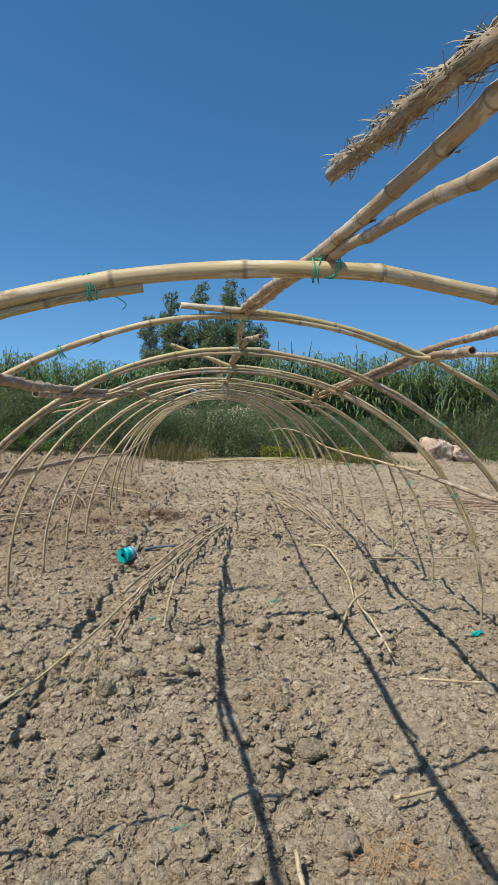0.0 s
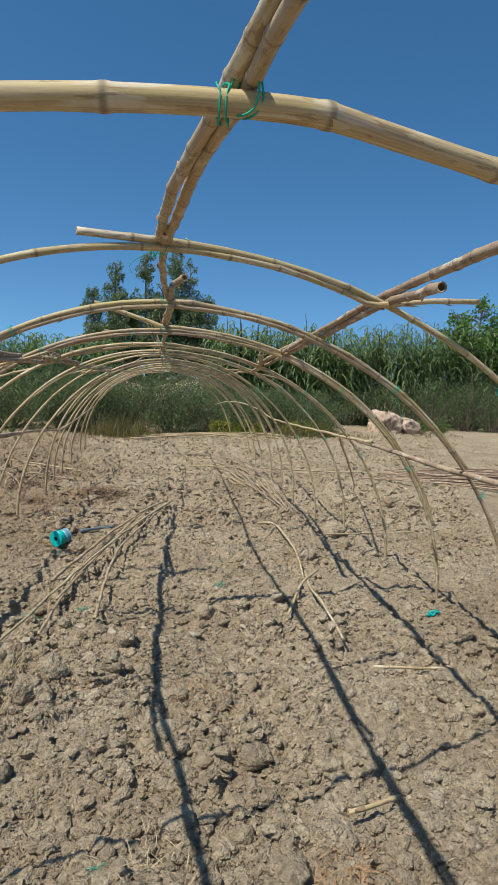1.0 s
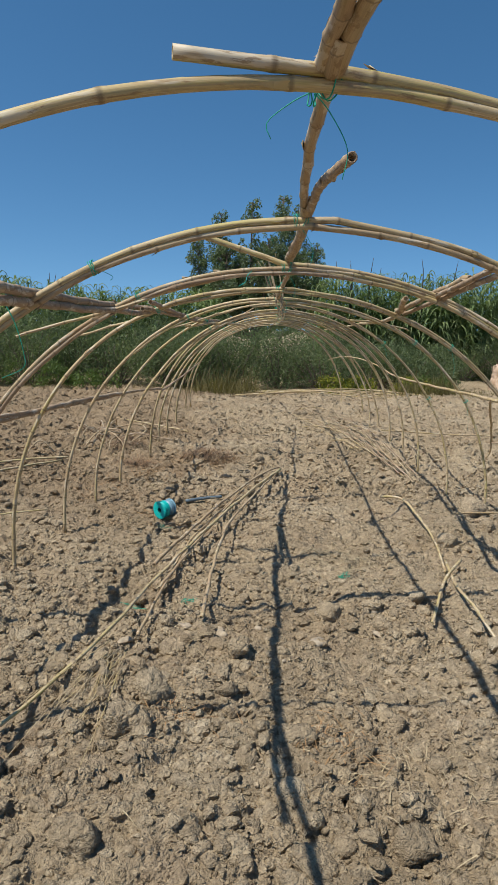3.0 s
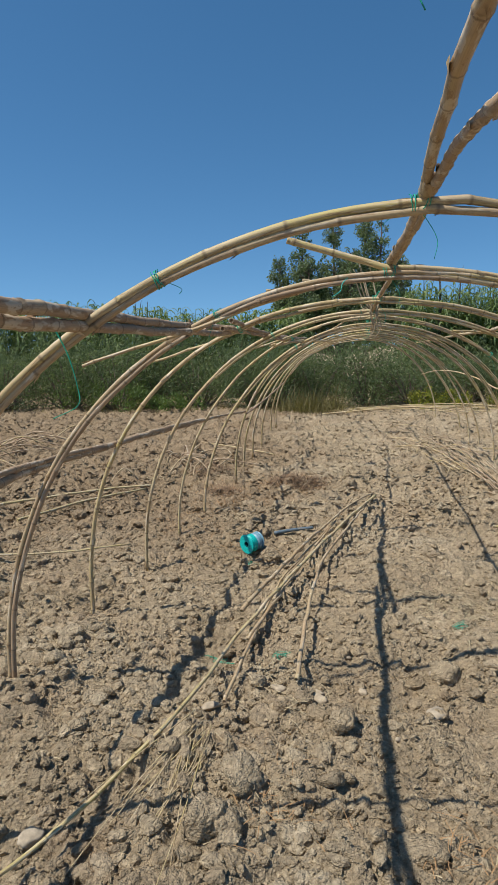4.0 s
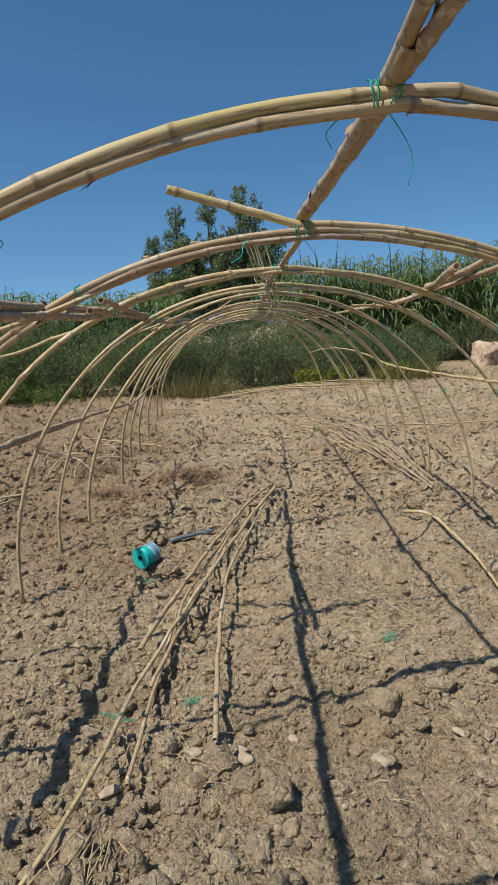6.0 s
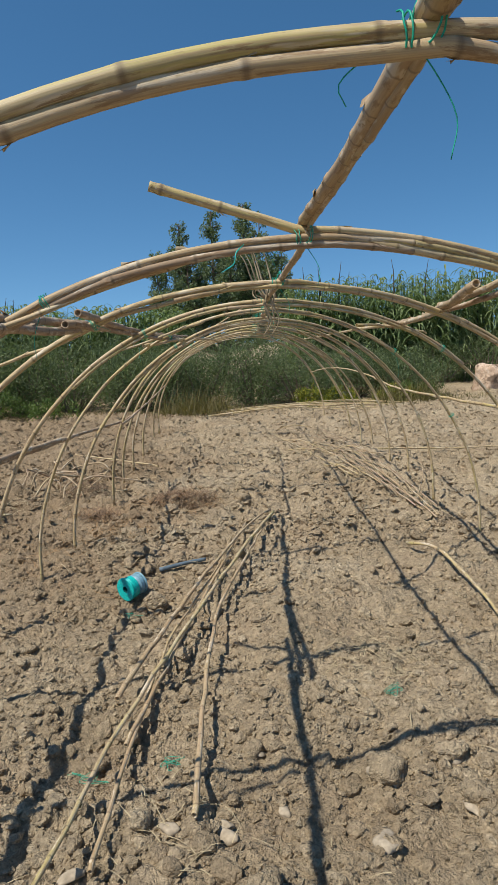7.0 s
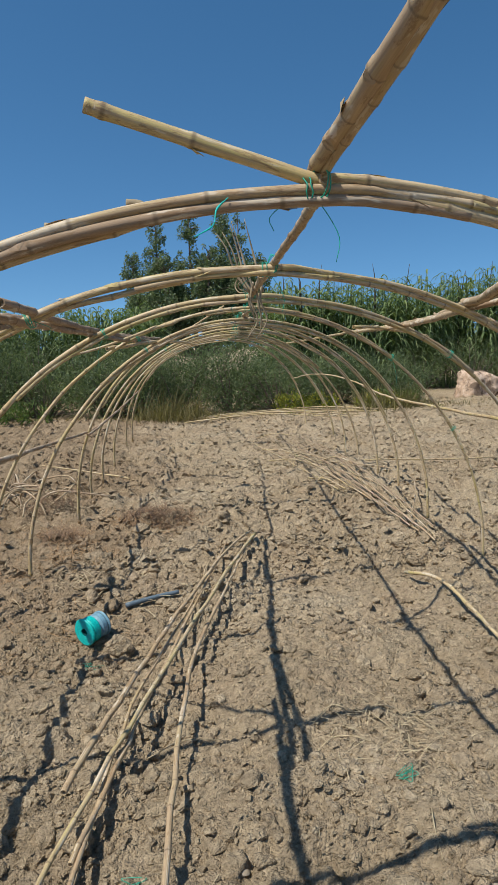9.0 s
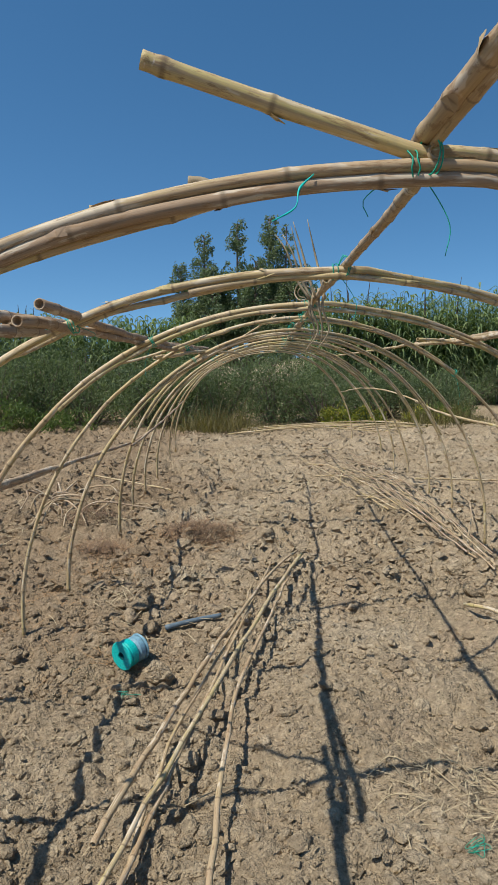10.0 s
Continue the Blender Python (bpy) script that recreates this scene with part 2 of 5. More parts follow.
def mesh_object(name, verts, faces, mat, parent=None, label="", smooth=True):
    me = bpy.data.meshes.new(name)
    me.from_pydata(verts, [], faces)
    me.materials.append(mat)
    if smooth:
        me.shade_smooth()
    ob = new(name, me)
    ob.parent = parent
    if label:
        tagged(ob, label)
    return ob


def thing(name, label, category, group="", at=(0, 0, 0)):
    e = new(name)
    e.empty_display_size = 0.1
    e.location = at
    return tagged(e, label, category, group)


def spline(points, count):
    """A smooth curve through the points, at even steps of its length."""
    p = np.array(points, float)
    if len(p) == 2:
        s = np.linspace(0, 1, count)[:, None]
        return p[0] * (1 - s) + p[1] * s
    q = np.vstack([2 * p[0] - p[1], p, 2 * p[-1] - p[-2]])
    out = []
    for i in range(1, len(q) - 2):
        a, b, c, d = q[i - 1 : i + 3]
        t = np.linspace(0, 1, 24, endpoint=False)[:, None]
        out.append(0.5 * (2 * b + (c - a) * t + (2 * a - 5 * b + 4 * c - d) * t**2 + (3 * b - a - 3 * c + d) * t**3))
    out = np.vstack(out + [q[-2:-1]])
    lengths = np.r_[0, np.cumsum(np.linalg.norm(np.diff(out, axis=0), axis=1))]
    s = np.linspace(0, lengths[-1], count)
    return np.stack([np.interp(s, lengths, out[:, k]) for k in range(3)], 1)


def frames_along(p):
    """Two normals at each point of a line."""
    d = np.gradient(p, axis=0)
    d /= np.linalg.norm(d, axis=1, keepdims=True) + 1e-9
    up = np.array([0.0, 0.0, 1.0]) if abs(d[0][2]) < 0.9 else np.array([1.0, 0.0, 0.0])
    n = np.empty_like(p)
    n[0] = np.cross(d[0], np.cross(up, d[0]))
    n[0] /= np.linalg.norm(n[0])
    for i in range(1, len(p)):
        v = n[i - 1] - d[i] * (n[i - 1] @ d[i])
        n[i] = v / (np.linalg.norm(v) + 1e-9)
    return n, np.cross(d, n)


def tube_arrays(p, r, sides):
    n, b = frames_along(p)
    a = np.linspace(0, 2 * np.pi, sides, endpoint=False)
    ring = np.cos(a)[None, :, None] * n[:, None] + np.sin(a)[None, :, None] * b[:, None]
    verts = (p[:, None] + np.asarray(r)[:, None, None] * ring).reshape(-1, 3)
    k = np.arange(sides)
    i = np.arange(len(p) - 1)[:, None] * sides
    faces = np.stack([i + k, i + (k + 1) % sides, i + sides + (k + 1) % sides, i + sides + k], -1).reshape(-1, 4)
    return verts, faces


def simple_tube(name, points, r, mat, parent=None, sides=6, count=12, label=""):
    p = spline(points, count)
    rad = np.interp(np.linspace(0, 1, count), np.linspace(0, 1, len(r)), r) if isinstance(r, (list, tuple)) else np.full(count, r)
    v, f = tube_arrays(p, rad, sides)
    faces = f.tolist() + [list(range(sides))[::-1], list(range(len(v) - sides, len(v)))]
    return mesh_object(name, v.tolist(), faces, mat, parent, label)


def cane(name, points, r0, r1, mat, parent=None, label="", joint=0.15, sides=10, wobble=0.004, seed=0):
    """One cane: a jointed, tapering, slightly crooked tube with hollow ends."""
    rng = np.random.default_rng(seed)
    line = spline(points, 200)
    steps = np.r_[0, np.cumsum(np.linalg.norm(np.diff(line, axis=0), axis=1))]
    total = steps[-1]
    at, marks = rng.uniform(0.03, joint * 0.7), []
    while at < total - 0.01:
        marks.append(at)
        at += joint * rng.uniform(0.72, 1.28)
    pos, fat, vv = [0.0], [1.0], [-marks[0] / joint]
    for k, s in enumerate(marks):
        nxt = marks[k + 1] if k + 1 < len(marks) else total
        gap = nxt - s
        for ds, f, dv in ((-0.008, 1.02, None), (-0.002, 1.09, None), (0.003, 1.10, None), (0.010, 1.0, None)):
            q = s + ds
            if 0.001 < q < total - 0.001 and q > pos[-1]:
                pos.append(q)
                fat.append(f)
                vv.append(k + ds / joint)
        for g in (0.22, 0.41, 0.6, 0.79):
            q = s + gap * g
            if q > pos[-1] + 0.004 and q < total - 0.004:
                pos.append(q)
                fat.append(0.97)
                vv.append(k + g)
    pos.append(total)
    fat.append(1.0)
    vv.append(len(marks) - 1 + 0.6)
    pos, fat = np.array(pos), np.array(fat)
    p = np.stack([np.interp(pos, steps, line[:, k]) for k in range(3)], 1)
    kink = rng.normal(0, min(wobble, joint * 0.016), (len(marks) + 2, 3))
    mk = np.r_[0, marks, total]
    p += np.stack([np.interp(pos, mk, kink[:, k]) for k in range(3)], 1)
    r = (r0 + (r1 - r0) * pos / total) * fat
    v, f = tube_arrays(p, r, sides)
    n = len(v)
    # hollow ends: a rim and a recessed floor
    d0, d1 = p[0] - p[1], p[-1] - p[-2]
    d0, d1 = d0 / np.linalg.norm(d0), d1 / np.linalg.norm(d1)
    extra, faces = [], f.tolist()
    for first, c, d, flip in ((0, p[0], d0, True), (n - sides, p[-1], d1, False)):
        rim = c + 0.72 * (v[first : first + sides] - c)
        floor = rim - d * 0.018
        base = n + len(extra)
        extra += rim.tolist() + floor.tolist()
        for k in range(sides):
            k2 = (k + 1) % sides
            quads = [[first + k, first + k2, base + k2, base + k], [base + k, base + k2, base + sides + k2, base + sides + k]]
            faces += [q[::-1] for q in quads] if flip else quads
        faces.append([base + sides + k for k in range(sides)][:: -1 if flip else 1])
    # peeling sheath and buds at the joints
    peel = []
    tn, tb = frames_along(p)
    for k, s in enumerate(marks):
        if r0 < 0.0075 or rng.random() > 0.75:
            continue
        i = int(np.argmin(abs(pos - s)))
        a, way = rng.uniform(0, 2 * np.pi), rng.choice((-1, 1))
        nrm, sd = math.cos(a) * tn[i] + math.sin(a) * tb[i], -math.sin(a) * tn[i] + math.cos(a) * tb[i]
        d = (p[min(i + 1, len(p) - 1)] - p[max(i - 1, 0)]) * way
        d /= np.linalg.norm(d)
        rr, ln, w = r[i], rng.uniform(0.01, 0.045), r[i] * rng.uniform(0.3, 0.75)
        lift = rng.uniform(0.0, 0.25)
        base = n + len(extra)
        q0 = p[i] + nrm * rr * 0.9
        q1 = p[i] + nrm * (rr * 1.06 + 0.2 * lift * ln) + d * ln * 0.5
        q2 = p[i] + nrm * (rr * 1.02 + lift * ln) + d * ln
        extra += [(q0 - sd * w).tolist(), (q0 + sd * w).tolist(), (q1 + sd * w * 0.8).tolist(), (q1 - sd * w * 0.8).tolist(), (q2 + sd * w * 0.2).tolist(), (q2 - sd * w * 0.2).tolist(), (q1 + nrm * 0.003).tolist()]
        faces += [[base, base + 1, base + 2, base + 6], [base, base + 6, base + 3], [base + 3, base + 6, base + 2], [base + 3, base + 2, base + 4, base + 5]]
        peel += [k + 0.3] * 7
    verts = v.tolist() + extra
    ob = mesh_object(name, verts, faces, mat, parent, label)
    vals = np.concatenate([np.repeat(vv, sides), np.full(2 * sides, vv[0] + 0.4), np.full(2 * sides, vv[-1] - 0.02), np.array(peel)])
    us = np.concatenate([np.tile(np.arange(sides) / sides, len(p)), np.tile(np.arange(sides) / sides, 4), np.full(len(peel), 0.5)])
    idx = np.empty(len(ob.data.loops), int)
    ob.data.loops.foreach_get("vertex_index", idx)
    layer = ob.data.uv_layers.new(name="UVMap")
    layer.data.foreach_set("uv", np.stack([us[idx], vals[idx]], 1).astype(np.float32).ravel())
    return ob


def tie(center, along, r, parent, turns=3, ends=(), seed=0, name="twine_tie", mat=None, wide=None):
    """Twine wound tight round a joint, with loose ends hanging from it; wide is the reach across two canes laid together."""
    rng = np.random.default_rng(seed)
    d = Vector(along).normalized()
    a = d.cross(Vector((0, 1, 0))).normalized() if wide else d.orthogonal().normalized()
    b = d.cross(a)
    pts = []
    for k in range(turns * 10 + 1):
        w = k / 10 * 2 * math.pi
        rr = 1 + rng.uniform(-0.02, 0.05)
        pts.append(Vector(center) + a * (math.cos(w) * (wide or r) * rr) + b * (math.sin(w) * r * rr) + d * (rng.uniform(-0.003, 0.003) + (k / (turns * 10) - 0.5) * 0.016))
    ob = simple_tube(name, pts, 0.0011, mat or TWINE, parent, 5, turns * 18)
    for length, sway, swy in ends:
        c = Vector(center)
        simple_tube("loose_end", [c, c + Vector((sway * 0.5, swy * 0.5, -length * 0.25)), c + Vector((sway, swy, -length * 0.65)), c + Vector((sway * 0.9, swy * 0.8, -length))], [0.0009, 0.0006], mat or TWINE, ob, 4, 14)
    return ob


# ---- ground ----


TABLES = {}


def table(seed):
    if seed not in TABLES:
        TABLES[seed] = np.random.default_rng(seed).random((4, 256, 256))
    return TABLES[seed]


def lattice(x, y, seed):
    tab = table(seed)[0]
    xi, yi = np.floor(x).astype(int), np.floor(y).astype(int)
    fx, fy = x - xi, y - yi
    fx, fy = fx * fx * (3 - 2 * fx), fy * fy * (3 - 2 * fy)
    g = lambda i, j: tab[(xi + i) % 256, (yi + j) % 256]
    return (g(0, 0) * (1 - fx) + g(1, 0) * fx) * (1 - fy) + (g(0, 1) * (1 - fx) + g(1, 1) * fx) * fy


def lumps(x, y, size, seed, share, flat):
    jx, jy, rr, on = table(seed)
    xi, yi = np.floor(x / size).astype(int), np.floor(y / size).astype(int)
    best = np.zeros_like(x)
    for i in (-1, 0, 1):
        for j in (-1, 0, 1):
            a, b = (xi + i) % 256, (yi + j) % 256
            cx, cy = (xi + i + jx[a, b]) * size, (yi + j + jy[a, b]) * size
            r = size * (0.14 + 0.46 * rr[a, b] ** 2.2)
            d = ((x - cx) ** 2 + (y - cy) ** 2) / r**2
            best = np.maximum(best, np.where((d < 1) & (on[a, b] < share), r * flat * np.clip(1.2 * (1 - d), 0, 1) ** 0.75, 0))
    return best


def height(x, y):
    """Tilled soil: swells, low broken ridges across the tunnel, and scattered half-buried clods."""
    x, y = np.asarray(x, float), np.asarray(y, float)
    wx = x + 0.05 * (lattice(x * 14, y * 14, 31) - 0.5) + 0.03 * (lattice(x * 38, y * 38, 33) - 0.5)
    wy = y + 0.05 * (lattice(x * 14 + 50, y * 14, 32) - 0.5) + 0.03 * (lattice(x * 38, y * 38 + 9, 34) - 0.5)
    z = 0.10 * (lattice(x * 0.9, y * 0.9, 1) - 0.5) + 0.06 * (lattice(x * 2.6, y * 2.6, 2) - 0.5)
    z += 0.05 * (lattice(x * 0.8 + 3, y * 3.1 + 0.4 * x, 8) - 0.5) + 0.045 * (lattice(wx * 7, wy * 7, 3) - 0.5)
    rough = np.clip(3.4 * (lattice(x * 1.3 + 9, y * 1.3, 6) * 0.6 + lattice(x * 4, y * 4, 7) * 0.4) - 1.0, 0.5, 1.1)
    rough = np.maximum(rough, np.clip((y - 5.6) / 2.5, 0, 1) * (0.95 + 0.4 * np.clip(0.8 - x, 0, 1)))
    rough = rough * (1 - 0.9 * np.exp(-((x - 0.1) ** 2 + (y - 6.15) ** 2) / 0.2))
    # the finest lumps only along the tunnel
    worked = np.clip(1 + (np.clip(0.45 * y + 0.55, 1.2, 9.5) - abs(x - 0.6)) / 0.4, 0, 1) * np.clip((y - 1.2) / 0.5, 0, 1)
    rough = rough * worked
    z += worked * (0.4 + 0.6 * rough) * (0.03 * (lattice(wx * 17, wy * 17, 4) - 0.5) / (0.4 + 0.6 * rough) + 0.026 * (lattice(x * 30, y * 30, 5) - 0.5) + 0.017 * (lattice(wx * 64, wy * 64, 9) - 0.5))
    z += rough * lumps(wx, wy, 0.26, 11, 0.4, 0.42) + rough * lumps(wx, wy, 0.125, 12, 0.5, 0.6) + rough * lumps(wx, wy, 0.062, 13, 0.55, 0.7)
    field = np.clip((16.8 + 2.6 * np.clip((x - 3) / 2, 0, 1) - y) / 1.5, 0, 1) * np.clip((11 - abs(x - 1)) / 3, 0.15, 1)
    field = field * np.clip((y + 4.5) / 3, 0, 1)
    z = z - 0.06 * np.exp(-((x - 0.12) ** 2 + (y - 6.1) ** 2) / 0.3)
    return (z - 0.02) * (0.15 + 0.85 * field)


def ground_height(x, y):
    return float(height(np.array([x]), np.array([y]))[0])


# the columns fan out along the tunnel, finest where the path runs
gy = [-600.0, -300.0, -100.0, -40.0, *np.arange(-20, -3, 1.0), *np.arange(-3, 0, 0.12), *np.arange(0, 1.7, 0.06)]
while gy[-1] < 19.5:
    gy.append(gy[-1] + (0.0095 if gy[-1] < 5 else 0.0095 + (gy[-1] - 5) * 0.0052))
gy = np.array(gy + [20, 20.6, 21.5, 23, 25, 28, 33, 40, 55, 80, 120, 240, 480, 900, 1500])
fan = np.clip(0.45 * gy + 0.55, 1.2, 9.5)
inner = np.linspace(-1, 1, 461)
outer = np.array([0.06, 0.13, 0.22, 0.34, 0.5, 0.75, 1.1, 1.6, 2.3, 3.2, 4.5, 6.5, 9.5, 14, 30, 90, 300, 900])
gxx = np.hstack([0.6 - fan[:, None] - outer[::-1][None], 0.6 + fan[:, None] * inner[None], 0.6 + fan[:, None] + outer[None]])
gyy = np.repeat(gy[:, None], gxx.shape[1], 1)
gzz = height(gxx, gyy)
nx = gxx.shape[1]
cells = (np.arange(len(gy) - 1)[:, None] * nx + np.arange(nx - 1)[None]).ravel()
gfaces = np.stack([cells, cells + 1, cells + nx + 1, cells + nx], 1)
ground_mesh = bpy.data.meshes.new("ground")
ground_mesh.vertices.add(gxx.size)
ground_mesh.vertices.foreach_set("co", np.stack([gxx, gyy, gzz], -1).astype(np.float32).ravel())
ground_mesh.loops.add(gfaces.size)
ground_mesh.loops.foreach_set("vertex_index", gfaces.astype(np.int32).ravel())
ground_mesh.polygons.add(len(gfaces))
ground_mesh.polygons.foreach_set("loop_start", np.arange(0, gfaces.size, 4, dtype=np.int32))
ground_mesh.update(calc_edges=True)
ground_mesh.shade_smooth()
ground_mesh.materials.append(SOIL)
ground = tagged(new("ground", ground_mesh), "dry grey-brown tilled soil, cloddy and dusty", "ground", kind="structure")

# ---- the tunnel of cane hoops ----
HOOP_GROUP = "hoops of the cane tunnel"


def hoop_point(side, s, spec, lift=0.0):
    """A point of a hoop: s runs from the foot (0) to the top (1); lift moves it outwards."""
    ya, xc, h, xl, yl, xr, yr, nl, nr = spec
    a, n, foot = (xc - xl, nl, yl) if side < 0 else (xr - xc, nr, yr)
    w = s * math.pi / 2
    d, up = math.cos(w) ** (2 / n), math.sin(w) ** (2 / n)
    x, z = xc + side * (a + lift * math.cos(w)) * d, (h + lift) * up
    y = ya + (foot - ya) * (1 - up if side < 0 and foot > ya else math.sin(min(1.0, d) * math.pi / 2))
    return (x, y, z)


def hoop_cane(spec, side, start, past, lift, r0, r1, parent, mat, seed, tail=(), joint=0.19):
    """A cane that rises on one side from s = start (0 is the foot), and stops there (past > 1), or bends over the top and runs on down the other side to s = past."""
    stop = 2 - past if past > 1 else 1.0
    pts = [hoop_point(side, s, spec, lift) for s in np.linspace(start, stop, 14)]
    if start == 0:
        pts[0] = (pts[0][0], pts[0][1], -0.06)
    if past < 0.97:
        pts += [hoop_point(-side, s, spec, lift) for s in np.linspace(0.97, past, 6)]
    pts += list(tail)
    return cane("cane", pts, r0, r1, mat, parent, seed=seed, joint=joint, wobble=0.0014)


# top y, middle x, height, left foot x, y, right foot x, y, roundness left, right
HOOPS = [
    (1.19, 0.62, 1.661, -0.95, 1.35, 2.45, 1.50, 2.1, 2.3),
    (2.18, 0.62, 1.711, -0.86, 1.96, 2.44, 2.45, 2.0, 1.94),
    (3.035, 0.67, 1.682, -0.82, 3.08, 2.42, 3.33, 2.05, 2.0),
    (3.94, 0.70, 1.642, -0.85, 4.02, 2.47, 4.25, 2.1, 2.08),
    (4.62, 0.71, 1.600, -0.77, 4.80, 2.52, 5.20, 2.25, 2.05),
    (5.44, 0.76, 1.590, -0.68, 5.57, 2.50, 6.13, 2.1, 2.2),
    (6.20, 0.82, 1.590, -0.62, 6.30, 2.42, 6.80, 2.0, 2.0),
    (7.05, 0.88, 1.580, -0.52, 6.85, 2.47, 7.85, 1.92, 2.2),
    (7.95, 0.95, 1.570, -0.42, 8.25, 2.56, 8.80, 2.2, 2.0),
    (8.65, 1.00, 1.560, -0.42, 9.05, 2.56, 9.45, 2.1, 2.0),
    (9.40, 1.07, 1.540, -0.39, 9.80, 2.62, 10.4, 2.1, 1.95),
    (10.3, 1.13, 1.530, -0.34, 10.6, 2.65, 11.1, 2.1, 1.95),
    (11.5, 1.20, 1.510, -0.31, 12.2, 2.70, 12.1, 2.2, 1.9),
    (12.6, 1.26, 1.500, -0.28, 13.0, 2.65, 13.7, 2.2, 1.9),
]
# the canes of each near hoop: side, start, past, lift, radius at the start and the end, material, tail
MAKE = [
    [(-1, 0, 0.40, 0, 0.0125, 0.0138, CANE, ()), (1, 0, 1.16, 0.018, 0.0115, 0.006, GREEN_CANE, ()), (-1, 0.2, 1.12, -0.021, 0.008, 0.007, CANE, ())],
    [(-1, 0, 0.80, 0, 0.0105, 0.0085, CANE, [(1.33, 2.30, 1.645), (1.50, 2.345, 1.66)]), (1, 0, 1.06, 0.014, 0.0095, 0.0095, GREEN_CANE, [(0.60, 2.175, 1.726), (0.48, 2.145, 1.722), (0.36, 2.12, 1.724)])],
    [(-1, 0, 0.42, 0, 0.0105, 0.009, GREEN_CANE, ()), (1, 0, 0.42, -0.017, 0.0105, 0.0085, POLE, ())],
    [(-1, 0, 0.80, -0.002, 0.010, 0.0085, POLE, ()), (-1, 0, 0.92, -0.019, 0.011, 0.0095, GREY_CANE, ()), (1, 0, 1.14, -0.014, 0.0095, 0.0118, CANE, [(0.70, 3.952, 1.647), (0.57, 3.948, 1.682), (0.43, 3.941, 1.721), (0.308, 3.934, 1.755)]),
     (1, 0.2, 0.99, 0.013, 0.009, 0.0095, CANE, [(0.655, 3.946, 1.652)]), (1, 0.4, 0.99, -0.002, 0.008, 0.0085, GREEN_CANE, [(0.64, 3.95, 1.638)])],
    [(-1, 0, 0.45, 0, 0.0115, 0.008, CANE, ()), (1, 0, 0.86, -0.014, 0.0105, 0.0075, CANE, ())],
    [(-1, 0, 0.55, 0, 0.011, 0.0085, CANE, ()), (1, 0, 0.55, -0.016, 0.0105, 0.008, GREEN_CANE, ())],
    [(-1, 0, 0.62, 0, 0.010, 0.007, CANE, ()), (1, 0, 0.9, -0.014, 0.010, 0.007, CANE, [])],
]
# thin tips that leave a hoop and run out straight
TIPS = {3: [(0.52, 3.95, 1.622), (0.34, 3.96, 1.588), (0.12, 3.95, 1.515), (-0.06, 3.90, 1.447), (-0.399, 3.81, 1.335)], 4: [(0.52, 4.635, 1.580), (0.30, 4.635, 1.546), (0.17, 4.642, 1.511), (0.05, 4.665, 1.467), (-0.2, 4.86, 1.388), (-0.558, 5.13, 1.30)], 5: [(1.30, 6.0, 1.475), (1.5, 6.22, 1.475), (1.84, 6.4, 1.425)], 6: [(0.45, 6.2, 1.53), (0.1, 6.0, 1.41), (-0.05, 5.95, 1.37)]}
# where the ridge pole crosses each near hoop
RIDGE_X = [0.583, 0.56, 0.622, 0.664, 0.69, 0.735, 0.81]
for k, spec in enumerate(HOOPS):
    ya, xc, top_z = spec[:3]
    hoop = thing("cane_arch", "bent straw-coloured cane hoop with green twine ties", "arch", HOOP_GROUP, (xc, ya, 0))
    far = k > 6
    rk = random.Random(k)
    if far:
        spec = (ya, xc + rk.uniform(-0.03, 0.03), top_z + rk.uniform(-0.015, 0.012), *spec[3:7], spec[7] + rk.uniform(-0.12, 0.08), spec[8] + rk.uniform(-0.1, 0.15))
    plan = MAKE[k] if not far else [(-1, 0, rk.uniform(0.25, 0.6), 0, 0.0125, 0.008, CANE, ()), (1, 0, rk.uniform(0.3, 0.7), rk.choice((-0.022, 0.02)), 0.0115, 0.0075, CANE if k % 3 else GREEN_CANE, ())]
    made = [hoop_cane(spec, side, start, past, lift, r0, r1, hoop, mat, 10 + 7 * k + j, tail) for j, (side, start, past, lift, r0, r1, mat, tail) in enumerate(plan)]
    if far and k % 2:
        side = rk.choice((-1, 1))
        p, q = (np.array(hoop_point(side, v, spec, 0.012)) for v in (0.55, 0.85))
        made.append(cane("tip", [p, q, q + (q - p) * rk.uniform(0.3, 0.8)], 0.008, 0.005, CANE, hoop, "thin cane tip running out straight", seed=340 + k))
    if k in TIPS:
        made.append(cane("tip", TIPS[k], 0.0085, 0.0055, CANE, hoop, "thin cane tip running out straight", seed=300 + k))
    for j, (side, s) in enumerate(((-1, 0.74 if k else 0.85), (1, 0.62), (1, 0.36)) if not far else ((-1, 0.7),)):
        p, q = Vector(hoop_point(side, s, spec, -0.007)), Vector(hoop_point(side, s + 0.03, spec, -0.007))
        ends = () if far else ((0.13 + 0.05 * j, 0.03 * side, -0.01),) if (k + j) % 2 else ((0.03, 0.05, 0.01),)
        made.append(tie(p, q - p, 0.0125, hoop, 3, ends, 100 + 5 * k + j, wide=0.0195))
    rx = RIDGE_X[k] if k < len(RIDGE_X) else xc - 0.03
    made.append(tie((rx - 0.02, ya, top_z - 0.004), (1, 0.05, 0), 0.0135, hoop, 2, ((0.11, 0.05, 0.0), (0.06, -0.06, 0.01)) if not far and k else () if not k else ((0.08, 0.02, 0),), 200 + k, wide=0.0185))
    made.append(tie((rx, ya - 0.006, top_z + 0.008), (0.7, 0.7, 0), 0.0165, hoop, 2, (), 230 + k, wide=0.024))
    for o in made:
        o.matrix_parent_inverse = Matrix.Translation((-xc, -ya, 0))


